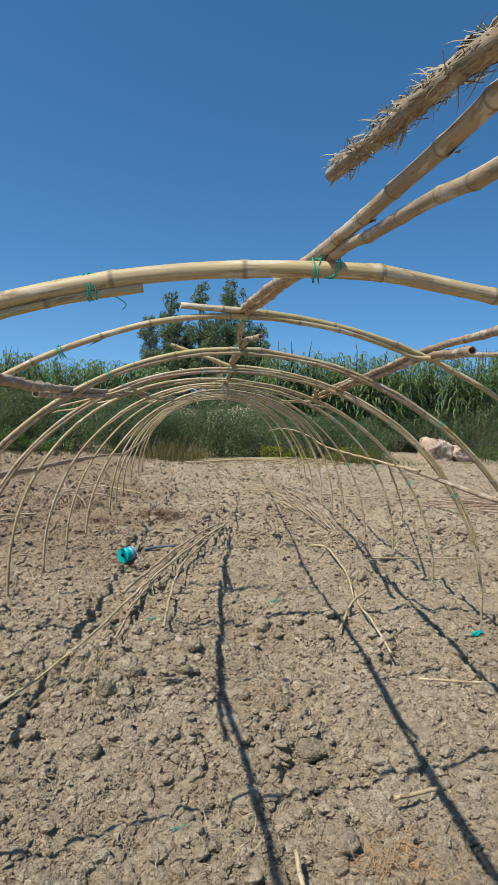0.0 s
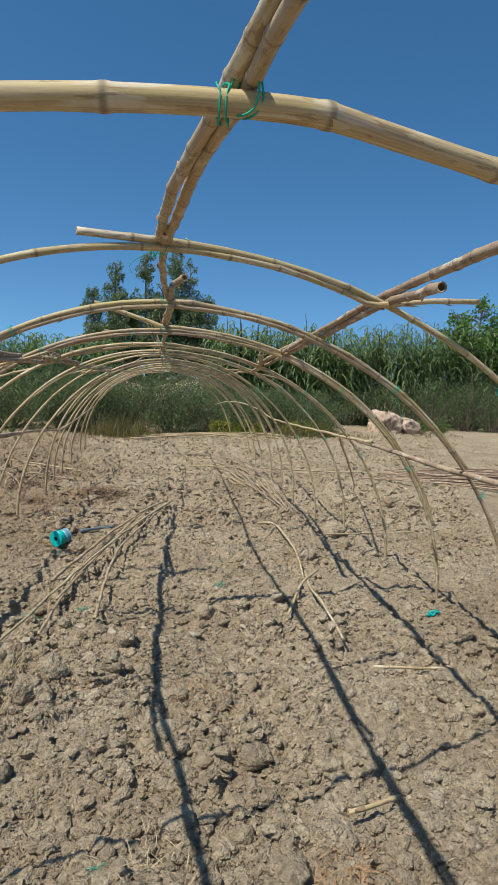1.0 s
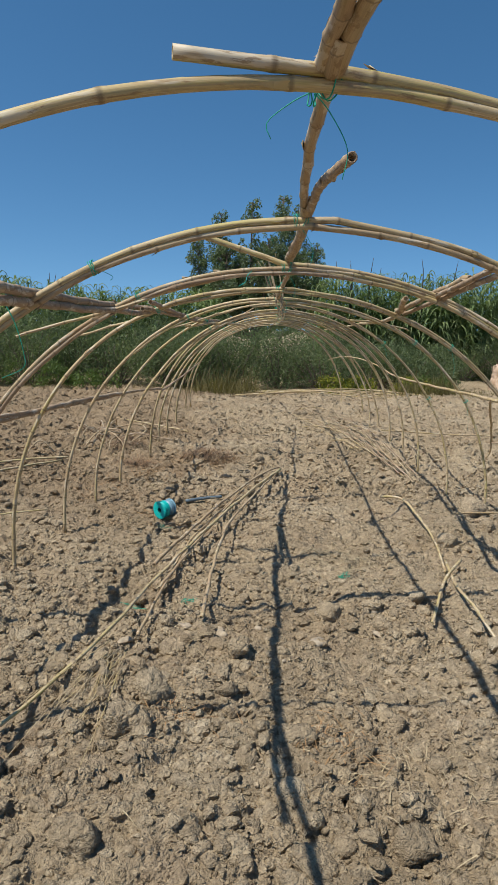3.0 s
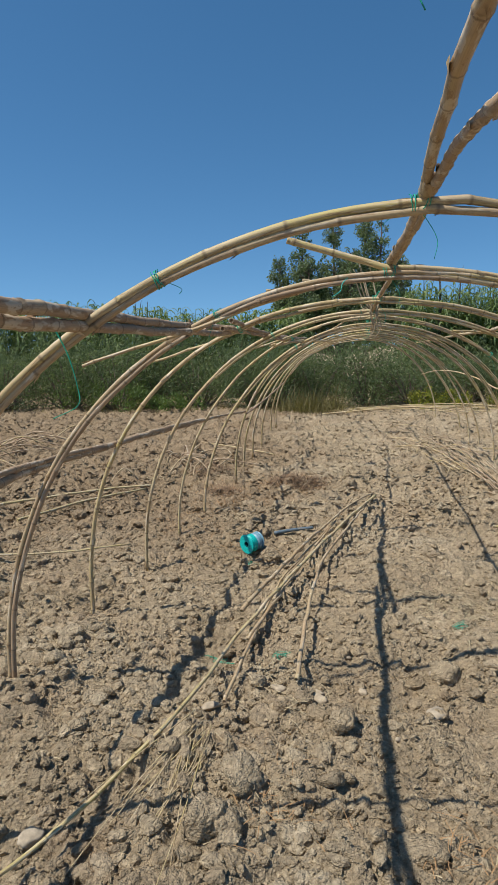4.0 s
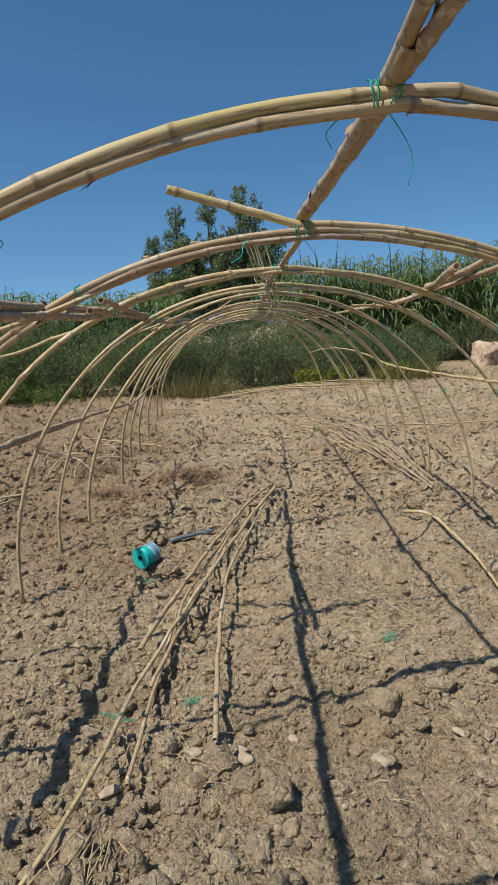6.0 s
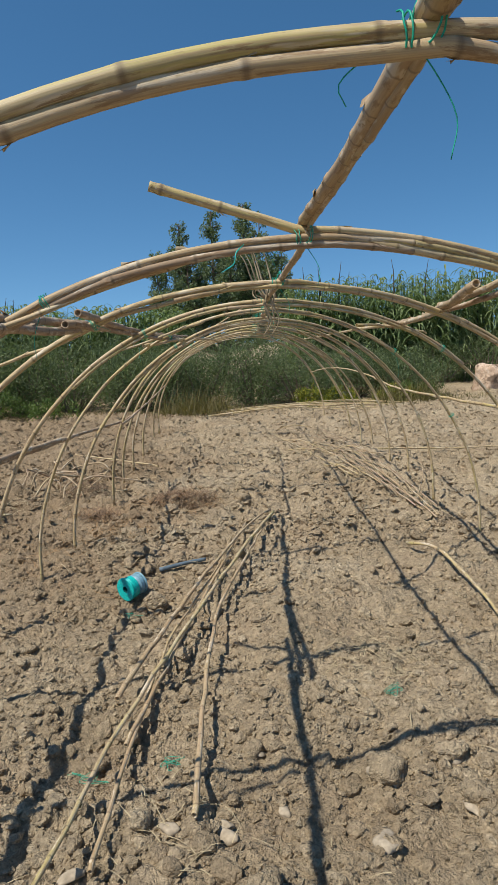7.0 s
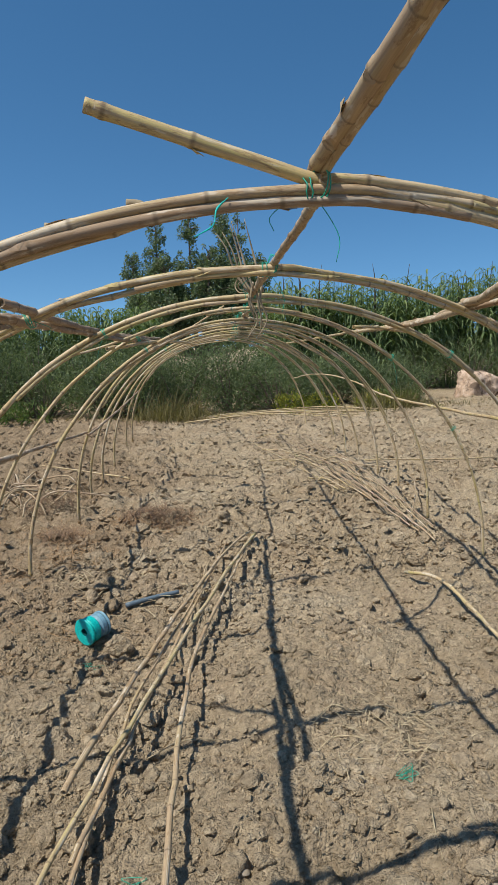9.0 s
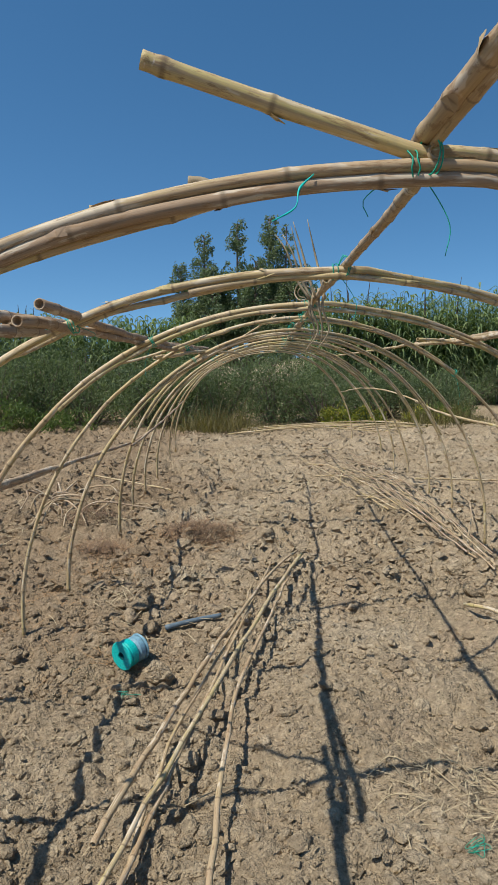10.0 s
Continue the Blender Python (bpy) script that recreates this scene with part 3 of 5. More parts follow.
# loose twine hanging at the hoops
for pts, r, mat, lab in (([(0.517, 3.93, 1.625), (0.498, 3.92, 1.605), (0.49, 3.9, 1.578), (0.461, 3.88, 1.558)], [0.0007, 0.0018, 0.0007, 0.0014, 0.0006], TEAL, "frayed teal twine strip hanging from a hoop"), ([(-0.168, 3.03, 1.441), (-0.141, 3.03, 1.384), (-0.123, 3.03, 1.316), (-0.123, 3.03, 1.271), (-0.182, 3.03, 1.241)], [0.0016, 0.0012, 0.001], TWINE, "loose green twine hanging from a side rail")):
    tagged(simple_tube("hanging_twine", pts, r, mat, None, 5, 30), lab, "twine", "hanging twine")
for x, y, z in [(0.381, 3.95, 1.62), (0.251, 3.98, 1.591)]:
    tagged(simple_tube("cane_stub", [(x + 0.012, y, z - 0.016), (x + 0.002, y, z - 0.002), (x - 0.02, y - 0.004, z)], [0.008, 0.0065, 0.006], DRY_LEAF, None, 8, 8), "broken stub of a side shoot on a bent hoop", "cane", "broken cane stubs")


# ---- ridge poles and side rails ----
def pole(name, label, pts, r0, r1, mat, seed, joint=0.13, group="ridge poles of the tunnel"):
    return tagged(cane(name, pts, r0, r1, mat, joint=joint, seed=seed, wobble=0.003), label, "pole", group)


RIDGE = "tan jointed cane laid along the ridge over the hoops"
pole("ridge_pole", RIDGE, [(0.60, 0.25, 1.70), (0.604, 0.75, 1.705), (0.576, 1.19, 1.692), (0.545, 1.65, 1.702), (0.548, 2.24, 1.738)], 0.0095, 0.0105, POLE, 1, 0.1)
pole("ridge_pole", RIDGE, [(0.568, 0.42, 1.592), (0.578, 0.66, 1.625), (0.587, 0.85, 1.652), (0.590, 1.19, 1.682), (0.568, 1.65, 1.70), (0.570, 2.25, 1.733)], 0.0065, 0.0115, POLE, 2, 0.11)
pole("ridge_pole", RIDGE, [(0.558, 2.05, 1.725), (0.578, 2.6, 1.715), (0.622, 3.04, 1.699), (0.645, 3.2, 1.715)], 0.0115, 0.010, POLE, 3)
pole("ridge_pole", "crooked broken brown cane rising from the ridge", [(0.628, 2.36, 1.672), (0.613, 2.52, 1.677), (0.618, 2.72, 1.692), (0.636, 3.04, 1.698), (0.648, 3.2, 1.714)], 0.0095, 0.0105, GREY_CANE, 4, 0.045)
pole("ridge_pole", RIDGE, [(0.617, 2.93, 1.702), (0.653, 3.4, 1.70), (0.664, 3.94, 1.682), (0.67, 4.06, 1.675)], 0.0145, 0.0135, POLE, 5)
pole("ridge_pole", RIDGE, [(0.640, 3.05, 1.692), (0.662, 3.4, 1.692), (0.672, 3.86, 1.674), (0.672, 4.0, 1.655)], 0.0085, 0.009, POLE, 10, 0.12)
pole("ridge_pole", RIDGE, [(0.668, 3.93, 1.652), (0.685, 4.2, 1.635), (0.692, 4.62, 1.612), (0.715, 5.0, 1.605), (0.73, 5.5, 1.60)], 0.0105, 0.0085, POLE, 6, 0.085)
pole("ridge_pole", RIDGE, [(0.70, 4.9, 1.615), (0.75, 5.5, 1.60), (0.83, 6.3, 1.595), (0.89, 7.1, 1.59)], 0.0095, 0.009, POLE, 7)
pole("ridge_pole", RIDGE, [(0.85, 6.7, 1.60), (0.95, 8.0, 1.585), (1.05, 9.2, 1.565), (1.13, 10.3, 1.545)], 0.0095, 0.008, POLE, 8)
pole("ridge_pole", RIDGE, [(1.10, 9.9, 1.56), (1.2, 11.5, 1.525), (1.27, 12.7, 1.51)], 0.0095, 0.008, POLE, 9)

RAILS = "rails of the tunnel"
SIDE = "grey-brown weathered cane rail tied across the hoops"
pole("side_rail", SIDE, [(-0.03, 1.5, 1.475), (-0.06, 2.3, 1.468), (-0.10, 3.0, 1.470), (-0.05, 3.95, 1.474), (0.012, 4.77, 1.486)], 0.0145, 0.0125, GREY_CANE, 11, group=RAILS)
pole("side_rail", SIDE, [(-0.115, 2.45, 1.443), (-0.095, 3.2, 1.445), (-0.03, 4.0, 1.449), (0.02, 4.5, 1.458)], 0.0135, 0.0125, GREY_CANE, 12, group=RAILS)
pole("side_rail", SIDE, [(0.052, 4.385, 1.504), (0.075, 4.75, 1.49), (0.115, 5.45, 1.472), (0.20, 6.3, 1.455), (0.30, 7.0, 1.445)], 0.012, 0.0105, GREY_CANE, 13, group=RAILS)
pole("side_rail", SIDE, [(0.02, 4.35, 1.475), (0.065, 4.9, 1.468), (0.125, 5.6, 1.452), (0.22, 6.4, 1.44)], 0.012, 0.010, GREY_CANE, 14, group=RAILS)
pole("side_rail", SIDE, [(0.10, 6.15, 1.40), (0.27, 6.7, 1.43), (0.36, 7.3, 1.44), (0.5, 8.4, 1.44), (0.62, 9.6, 1.43), (0.7, 10.6, 1.42)], 0.010, 0.008, CANE, 15, group=RAILS)
pole("side_rail", SIDE, [(0.159, 6.22, 1.468), (0.25, 6.7, 1.462), (0.34, 7.2, 1.455)], 0.009, 0.008, GREY_CANE, 16, group=RAILS)
pole("side_rail", SIDE, [(1.085, 1.35, 1.642), (1.13, 1.75, 1.652), (1.206, 2.3, 1.662), (1.27, 3.2, 1.617), (1.33, 4.1, 1.56)], 0.0125, 0.0105, GREY_CANE, 21, group=RAILS)
pole("side_rail", SIDE, [(1.145, 1.89, 1.622), (1.22, 2.4, 1.638), (1.295, 3.3, 1.595), (1.38, 4.4, 1.535), (1.43, 5.0, 1.505)], 0.0125, 0.0105, GREY_CANE, 22, group=RAILS)
pole("side_rail", SIDE, [(1.265, 4.385, 1.558), (1.36, 4.85, 1.522), (1.47, 5.4, 1.498), (1.60, 6.1, 1.49), (1.66, 6.6, 1.485)], 0.0145, 0.011, POLE, 23, group=RAILS)
pole("side_rail", SIDE, [(1.41, 3.95, 1.63), (1.378, 4.45, 1.567), (1.385, 4.9, 1.518), (1.46, 5.5, 1.482), (1.57, 6.3, 1.475), (1.66, 7.2, 1.48)], 0.0135, 0.010, POLE, 24, group=RAILS)
pole("side_rail", SIDE, [(1.56, 6.2, 1.48), (1.66, 7.4, 1.475), (1.75, 8.6, 1.46), (1.8, 9.8, 1.44), (1.84, 11.0, 1.42)], 0.010, 0.008, CANE, 25, group=RAILS)
# low rails at the sides
LOW = "low grey-brown cane rail tied to the legs of the hoops"
pole("low_rail", LOW, [(-0.735, 2.6, 0.915), (-0.725, 3.3, 0.955), (-0.69, 3.9, 0.96), (-0.60, 4.6, 0.935)], 0.014, 0.011, GREY_CANE, 38, group=RAILS)
pole("low_rail", LOW, [(-0.72, 3.3, 0.93), (-0.68, 4.05, 0.935), (-0.58, 4.75, 0.925), (-0.50, 5.6, 0.90), (-0.38, 6.35, 0.87)], 0.0185, 0.013, GREY_CANE, 31, group=RAILS)
pole("low_rail", LOW, [(-0.58, 4.9, 0.92), (-0.49, 5.7, 0.88), (-0.38, 6.4, 0.865), (-0.32, 7.1, 0.825), (-0.29, 8.2, 0.74), (-0.22, 8.7, 0.76)], 0.0115, 0.010, GREY_CANE, 32, group=RAILS)
pole("low_rail", LOW, [(-0.27, 8.0, 0.735), (-0.18, 9.0, 0.78), (-0.10, 10.0, 0.83), (-0.05, 11.2, 0.86)], 0.010, 0.008, GREY_CANE, 33, group=RAILS)
pole("low_rail", "pale thick cane rail tied low to the legs of the hoops", [(2.03, 2.1, 1.02), (2.05, 3.3, 1.0), (2.1, 4.3, 1.0), (2.12, 5.0, 1.0)], 0.0155, 0.0125, GREY_CANE, 34, group=RAILS)
pole("low_rail", "pale cane rail tied low to the legs of the hoops", [(2.1, 4.6, 1.015), (2.15, 5.6, 0.985), (2.23, 7.2, 0.945), (2.3, 8.4, 0.92), (2.32, 9.3, 0.965)], 0.0115, 0.009, CANE, 35, group=RAILS)
pole("low_rail", "pale crooked cane rail bowed between far hoops", [(2.31, 8.7, 0.93), (2.28, 9.4, 1.0), (2.12, 9.8, 1.06), (1.98, 10.3, 1.05), (1.9, 10.9, 0.98)], 0.008, 0.006, CANE, 36, group=RAILS)
pole("low_rail", "thin cane running down from the rail to the ground", [(2.1, 5.3, 0.99), (2.5, 6.2, 0.7), (3.1, 7.6, 0.25), (3.4, 8.4, 0.03)], 0.009, 0.006, CANE, 37, group=RAILS)

# dry leaf sheath and fibre at the ridge
husk = thing("husk_cane", "thick grey cane with torn fibrous husk at the ridge", "cane", at=(0.57, 0.8, 1.74))
inv = Matrix.Translation((-0.57, -0.8, -1.74))
o = cane("cane", [(0.54, 1.015, 1.74), (0.558, 0.87, 1.741), (0.583, 0.65, 1.719), (0.605, 0.42, 1.695)], 0.009, 0.013, GREY_CANE, husk, joint=0.2, seed=51)
o.matrix_parent_inverse = inv
rng = np.random.default_rng(5)
fv, ff = [], []
for k in range(900):
    s = rng.uniform(0.03, 0.6)
    c = np.array((0.54 + 0.11 * s, 1.015 - 0.99 * s, 1.743 - 0.068 * s))
    a = rng.uniform(0, 2 * np.pi)
    n = np.array((math.cos(a) * 0.95, math.cos(a) * 0.2, math.sin(a)))
    st = c + n * 0.0105
    loose = rng.random() ** 4
    d = np.array((-0.11, 0.99, 0.07)) * rng.choice((-1.0, 1.0)) + n * (0.03 + 0.7 * loose) + rng.normal(0, 0.12, 3)
    d *= rng.uniform(0.012, 0.04) / np.linalg.norm(d)
    w = np.cross(d, n)
    w *= rng.uniform(0.0004, 0.0014) / (np.linalg.norm(w) + 1e-9)
    m0 = len(fv)
    fv += [st - w, st + w, st + d * 0.6 + w * 0.8 + n * 0.003, st + d * 0.6 - w * 0.8 + n * 0.003, st + d]
    ff += [[m0, m0 + 1, m0 + 2, m0 + 3], [m0 + 3, m0 + 2, m0 + 4]]
o = mesh_object("husk_fibre", [tuple(v) for v in fv], ff, DRY_LEAF, husk, "frayed pale fibres")
o.matrix_parent_inverse = inv

knot = thing("dry_leaf_knot", "dry pale leaf strips knotted round the ridge and standing up", "dry leaves", at=(0.725, 5.3, 1.6))
inv = Matrix.Translation((-0.725, -5.3, -1.6))
for k in range(9):
    a = rng.uniform(-1, 1)
    base = np.array((0.725 + rng.normal(0, 0.012), 5.3 + rng.normal(0, 0.03), 1.59))
    if k < 5:
        pts = [base, base + (-0.03 + 0.02 * a, 0, 0.07), base + (-0.055 + 0.03 * a, 0.02 * a, 0.155), base + (-0.085 + 0.035 * a, 0, 0.235 + 0.03 * a)]
    else:
        pts = [base + (0, 0, 0.04), base + (0.012 * a, -0.01, -0.03), base + (0.015, 0, -0.1), base + (0.03 * a, 0.02, -0.17)]
    o = simple_tube("leaf_strip", pts, [0.005, 0.004, 0.001], DRY_LEAF, knot, 5, 12)
    o.matrix_parent_inverse = inv
for k in range(2):
    b = 0.028 + 0.014 * k
    pts = [(0.725 + b * math.cos(w) * rng.uniform(0.7, 1.2) - 0.03, 5.32 + rng.normal(0, 0.01), 1.62 + 0.8 * b * math.sin(w) * rng.uniform(0.7, 1.2)) for w in np.linspace(0.3 + k, 4.6 + k, 7)]
    o = simple_tube("leaf_strip", pts, [0.0028, 0.0022], DRY_LEAF, knot, 5, 20)
    o.matrix_parent_inverse = inv

# ---- canes and straw on the ground ----
LOOSE = "canes lying on the soil"


def ground_cane(pts, r0, r1, mat, seed, label, group=LOOSE, rise=0.012, name="loose_cane"):
    """Points are x, y and the height over the soil."""
    line = np.array([(x, y, ground_height(x, y) * 0.35 + rise + (q[0] if q else 0.0)) for x, y, *q in pts])
    way = spline(line, 60)
    short = height(way[:, 0], way[:, 1]) + 0.7 * max(r0, r1) - way[:, 2]
    for p in line:
        near = np.hypot(way[:, 0] - p[0], way[:, 1] - p[1]) < 0.35
        p[2] += max(0.0, float(np.max(short[near], initial=0.0)))
    return tagged(cane(name, line, r0, r1, mat, seed=seed, wobble=0.004, sides=8 if len(pts) > 3 else 6), label, "cane", group)


DRYCANE = "straw-coloured jointed cane lying on the tilled soil"
FAN = [
    ([(0.93, 7.42, 0.06), (0.72, 6.95, 0.07), (0.42, 6.05, 0.09), (0.21, 5.4, 0.07), (0.03, 4.75, 0.05)], 0.0075, 0.012, POLE),
    ([(0.95, 7.35, 0.05), (0.70, 6.6, 0.08), (0.44, 5.75, 0.10), (0.20, 5.0, 0.08), (0.03, 4.45, 0.06), (-0.08, 3.75, 0.05), (-0.38, 3.1, 0.04), (-0.75, 2.7, 0.04)], 0.0115, 0.006, GREEN_CANE),
    ([(0.88, 7.2, 0.04), (0.66, 6.3, 0.06), (0.46, 5.55, 0.07), (0.38, 4.9, 0.06), (0.33, 4.1, 0.05)], 0.007, 0.0105, POLE),
    ([(0.74, 7.25, 0.04), (0.52, 6.3, 0.05), (0.28, 5.3, 0.05), (0.09, 4.5, 0.04)], 0.006, 0.009, POLE),
    ([(0.60, 6.95, 0.02), (0.46, 6.2, 0.03), (0.22, 5.3, 0.03), (0.12, 4.6, 0.03), (0.05, 3.95, 0.03)], 0.005, 0.008, POLE),
]
for k, (pts, r0, r1, mat) in enumerate(FAN):
    ground_cane(pts, r0, r1, mat, 400 + k, "straw-coloured jointed cane in a fan lying on the soil", "fan of canes")
for k in range(18):
    x0, y0 = 0.02 + 0.03 * rng.normal(), 3.62 + 0.05 * rng.normal()
    dx, dy = rng.normal(-0.04, 0.10), -rng.uniform(0.2, 0.55)
    ground_cane([(x0, y0, 0.04), (x0 + dx * 0.5, y0 + dy * 0.5, 0.02), (x0 + dx, y0 + dy, 0.0)], 0.0022, 0.0012, CANE, 420 + k, "thin dry twig at the leafy end of a cane", "dry twigs of the fan")
ground_cane([(1.73, 6.42, 0.05), (1.82, 6.1, 0.07), (1.83, 5.5, 0.05), (1.79, 5.15, 0.04), (1.72, 4.78, 0.01)], 0.0115, 0.007, CANE, 430, "curved pale cane lying on the tilled soil")
ground_cane([(1.79, 4.98, 0.03), (1.69, 4.5, 0.04), (1.65, 4.1, 0.03), (1.64, 3.7, 0.01)], 0.009, 0.007, CANE, 438, "thin pale cane lying on the tilled soil")
ground_cane([(1.88, 4.98, 0.03), (1.66, 4.6, 0.04), (1.45, 4.15, 0.01)], 0.010, 0.008, CANE, 431, "short pale cane lying across another cane")
ground_cane([(1.70, 3.42, 0.02), (2.05, 3.36, 0.02)], 0.008, 0.007, CANE, 432, "short pale cane lying on the soil")
ground_cane([(1.22, 2.42, 0.02), (1.42, 2.47, 0.02)], 0.009, 0.009, CANE, 433, "broken piece of pale cane on the soil")
ground_cane([(0.79, 1.85, 0.02), (0.80, 2.16, 0.02)], 0.009, 0.009, CANE, 434, "broken piece of pale cane on the soil")
ground_cane([(2.2, 6.0, 0.02), (2.75, 6.15, 0.02), (3.2, 6.2, 0.02)], 0.008, 0.006, CANE, 435, "thin pale cane lying on the soil")
ground_cane([(2.5, 9.8, 0.03), (3.4, 9.9, 0.03), (4.3, 9.9, 0.02)], 0.010, 0.007, CANE, 436, "thin pale cane lying on the soil")
ground_cane([(-0.1, 9.75, 0.03), (-0.6, 10.1, 0.05), (-1.2, 10.6, 0.05)], 0.010, 0.007, CANE, 437, "thin pale cane lying on the soil")
# thin pale roots and straws on the soil
for k, pts in enumerate(([(0.89, 5.09, 0.01), (0.97, 5.13, 0.02), (1.06, 5.09, 0.02), (1.15, 5.12, 0.02), (1.25, 5.06, 0.02), (1.33, 4.96, 0.0)], [(0.83, 4.89, 0.0), (0.93, 4.99, 0.02), (1.0, 4.94, 0.02), (1.08, 4.93, 0.0)], [(0.27, 5.03, 0.02), (0.4, 5.07, 0.03), (0.54, 5.09, 0.02)], [(1.1, 5.1, 0.0), (1.14, 5.02, 0.02), (1.2, 4.93, 0.0)], [(1.17, 4.66, 0.0), (1.11, 4.5, 0.03), (1.09, 4.38, 0.0)])):
    tagged(simple_tube("root", [(x, y, ground_height(x, y) + 0.008 + 0.5 * q) for x, y, q in pts], [0.002, 0.0018, 0.001], STRAW, None, 6, 24), "thin pale dry root lying on the soil", "root", "dry roots on the soil")
# two long canes lying outside the tunnel
ground_cane([(-1.25, 7.7, 0.03), (-1.6, 7.2, 0.04), (-2.0, 6.5, 0.03)], 0.010, 0.013, GREEN_CANE, 440, DRYCANE)
ground_cane([(-1.2, 7.75, 0.05), (-1.7, 7.5, 0.05), (-2.4, 7.0, 0.03)], 0.010, 0.013, GREEN_CANE, 441, DRYCANE)
ground_cane([(-0.9, 5.95, 0.02), (-1.3, 5.75, 0.02), (-1.8, 5.6, 0.02)], 0.006, 0.008, GREEN_CANE, 442, DRYCANE)
# brush heap far out on one side
for k in range(14):
    u = rng.random()
    x0, y0 = -3.58 + u * -0.17 + 0.1 * rng.normal(), 9.41 + u * 2.4 + 0.3 * rng.normal()
    w, ln = rng.uniform(-0.5, 0.9), rng.uniform(0.5, 1.2)
    dx, dy = math.cos(w) * ln, math.sin(w) * ln
    ground_cane([(x0 - dx * 0.5, y0 - dy * 0.5, 0.0), (x0, y0, 0.05 + 0.14 * rng.random()), (x0 + dx * 0.5, y0 + dy * 0.5, 0.02)], 0.012, 0.006, GREY_CANE if k % 3 else CANE, 620 + k, "grey-brown branch in a heap of brush", "heap of brush")
# far canes laid along the edge of the field
for k in range(7):
    y0 = 14.2 + 0.16 * k
    ground_cane([(0.5 + 0.35 * rng.random(), y0 + 0.5 + 0.1 * rng.normal(), 0.02), (2.1 + 0.2 * k, y0 + 0.8, 0.10), (3.4 + 0.25 * k, y0 + 0.35 + 0.1 * rng.normal(), 0.05)], 0.013, 0.008, CANE, 450 + k, "yellow cane lying along the edge of the field", "canes at the edge of the field")
# heap of thin stalks beside the right legs
for k in range(12):
    s = rng.uniform(-0.2, 0.2)
    a = Vector((1.86 + 1.4 * s + 0.16 * rng.normal(), 11.5 + 0.7 * rng.normal()))
    b = Vector((2.22 + 0.5 * s, 7.35 + 0.35 * rng.normal()))
    if k % 3 == 0:
        a = a.lerp(b, rng.uniform(0.1, 0.4))
    if k % 3 == 1:
        b = b.lerp(a, rng.uniform(0.1, 0.45))
    mid = a.lerp(b, 0.5) + Vector((0.16 * rng.normal() + 0.05, 0))
    ground_cane([(a.x, a.y, 0.02), (mid.x, mid.y, 0.03 + 0.12 * rng.random()), (b.x, b.y, 0.03)], 0.004, 0.007, (POLE, CANE, GREY_CANE)[k % 3], 470 + k, "thin dry stalk in a heap beside the hoops", "heap of dry stalks")
for k, (ax, ay, bx, by) in enumerate(((1.95, 10.9, 1.7, 9.9), (2.05, 10.2, 2.35, 9.6), (1.7, 8.9, 2.1, 9.4), (1.55, 11.4, 1.95, 10.6), (1.5, 10.4, 2.0, 9.9), (1.75, 9.3, 1.98, 8.7), (1.6, 12.3, 2.1, 12.0))):
    ground_cane([(ax, ay, 0.02), ((ax + bx) / 2, (ay + by) / 2, 0.07), (bx, by, 0.02)], 0.006, 0.008, CANE, 490 + k, "thin dry stalk in a heap beside the hoops", "heap of dry stalks")
# the bundle outside the tunnel
for k in range(34):
    s, lv = rng.uniform(-0.5, 0.5), rng.uniform(0, 1)
    ax, ay = 4.7 + 0.25 * rng.normal() + 0.5 * s, 9.7 + 0.8 * s + 0.2 * rng.normal()
    ground_cane([(ax, ay, 0.03), (ax + 0.9, ay - 0.65, 0.05 + 0.14 * lv), (ax + 2.3, ay - 1.55 + 0.1 * rng.normal(), 0.05 + 0.17 * lv)], 0.008, 0.014, BROWN_CANE if k % 4 else GREY_CANE, 510 + k, "grey-brown cane in a stacked bundle", "bundle of canes")
# bent dry stalks heaped outside the left legs
for k in range(17):
    x0, y0 = -1.12 + 0.2 * rng.normal(), 9.0 + 0.45 * rng.normal()
    w, ln = rng.uniform(0, 6.28), rng.uniform(0.25, 0.75)
    dx, dy = math.cos(w) * ln, math.sin(w) * ln
    ground_cane([(x0, y0, 0.0), (x0 + dx * 0.35 + 0.08 * rng.normal(), y0 + dy * 0.35, 0.06 + 0.12 * rng.random()), (x0 + dx * 0.75, y0 + dy * 0.75, 0.05 + 0.1 * rng.random()), (x0 + dx, y0 + dy, 0.0)], 0.010, 0.006, POLE if k % 3 else GREY_CANE, 560 + k, "bent pale stalk in a heap of dry stalks", "heap of bent stalks")

# ---- spool of twine, dark stick, twine scraps ----
def disc(name, center, axis, r_out, r_in, thick, mat, parent, bevel=0.006):
    """A ring with rounded rims round an axis."""
    d = Vector(axis).normalized()
    a = d.orthogonal().normalized()
    b = d.cross(a)
    prof = [(r_in, -thick / 2), (r_out - bevel, -thick / 2), (r_out, -thick / 2 + bevel), (r_out, thick / 2 - bevel), (r_out - bevel, thick / 2), (r_in, thick / 2)]
    verts, faces, sides = [], [], 28
    for i in range(sides):
        w = 2 * math.pi * i / sides
        for r, h in prof:
            verts.append(Vector(center) + (a * math.cos(w) + b * math.sin(w)) * r + d * h)
    m = len(prof)
    for i in range(sides):
        for j in range(m):
            faces.append([i * m + j, ((i + 1) % sides) * m + j, ((i + 1) % sides) * m + (j + 1) % m, i * m + (j + 1) % m])
    ob = mesh_object(name, [tuple(v) for v in verts], faces, mat, parent, smooth=False)
    return ob


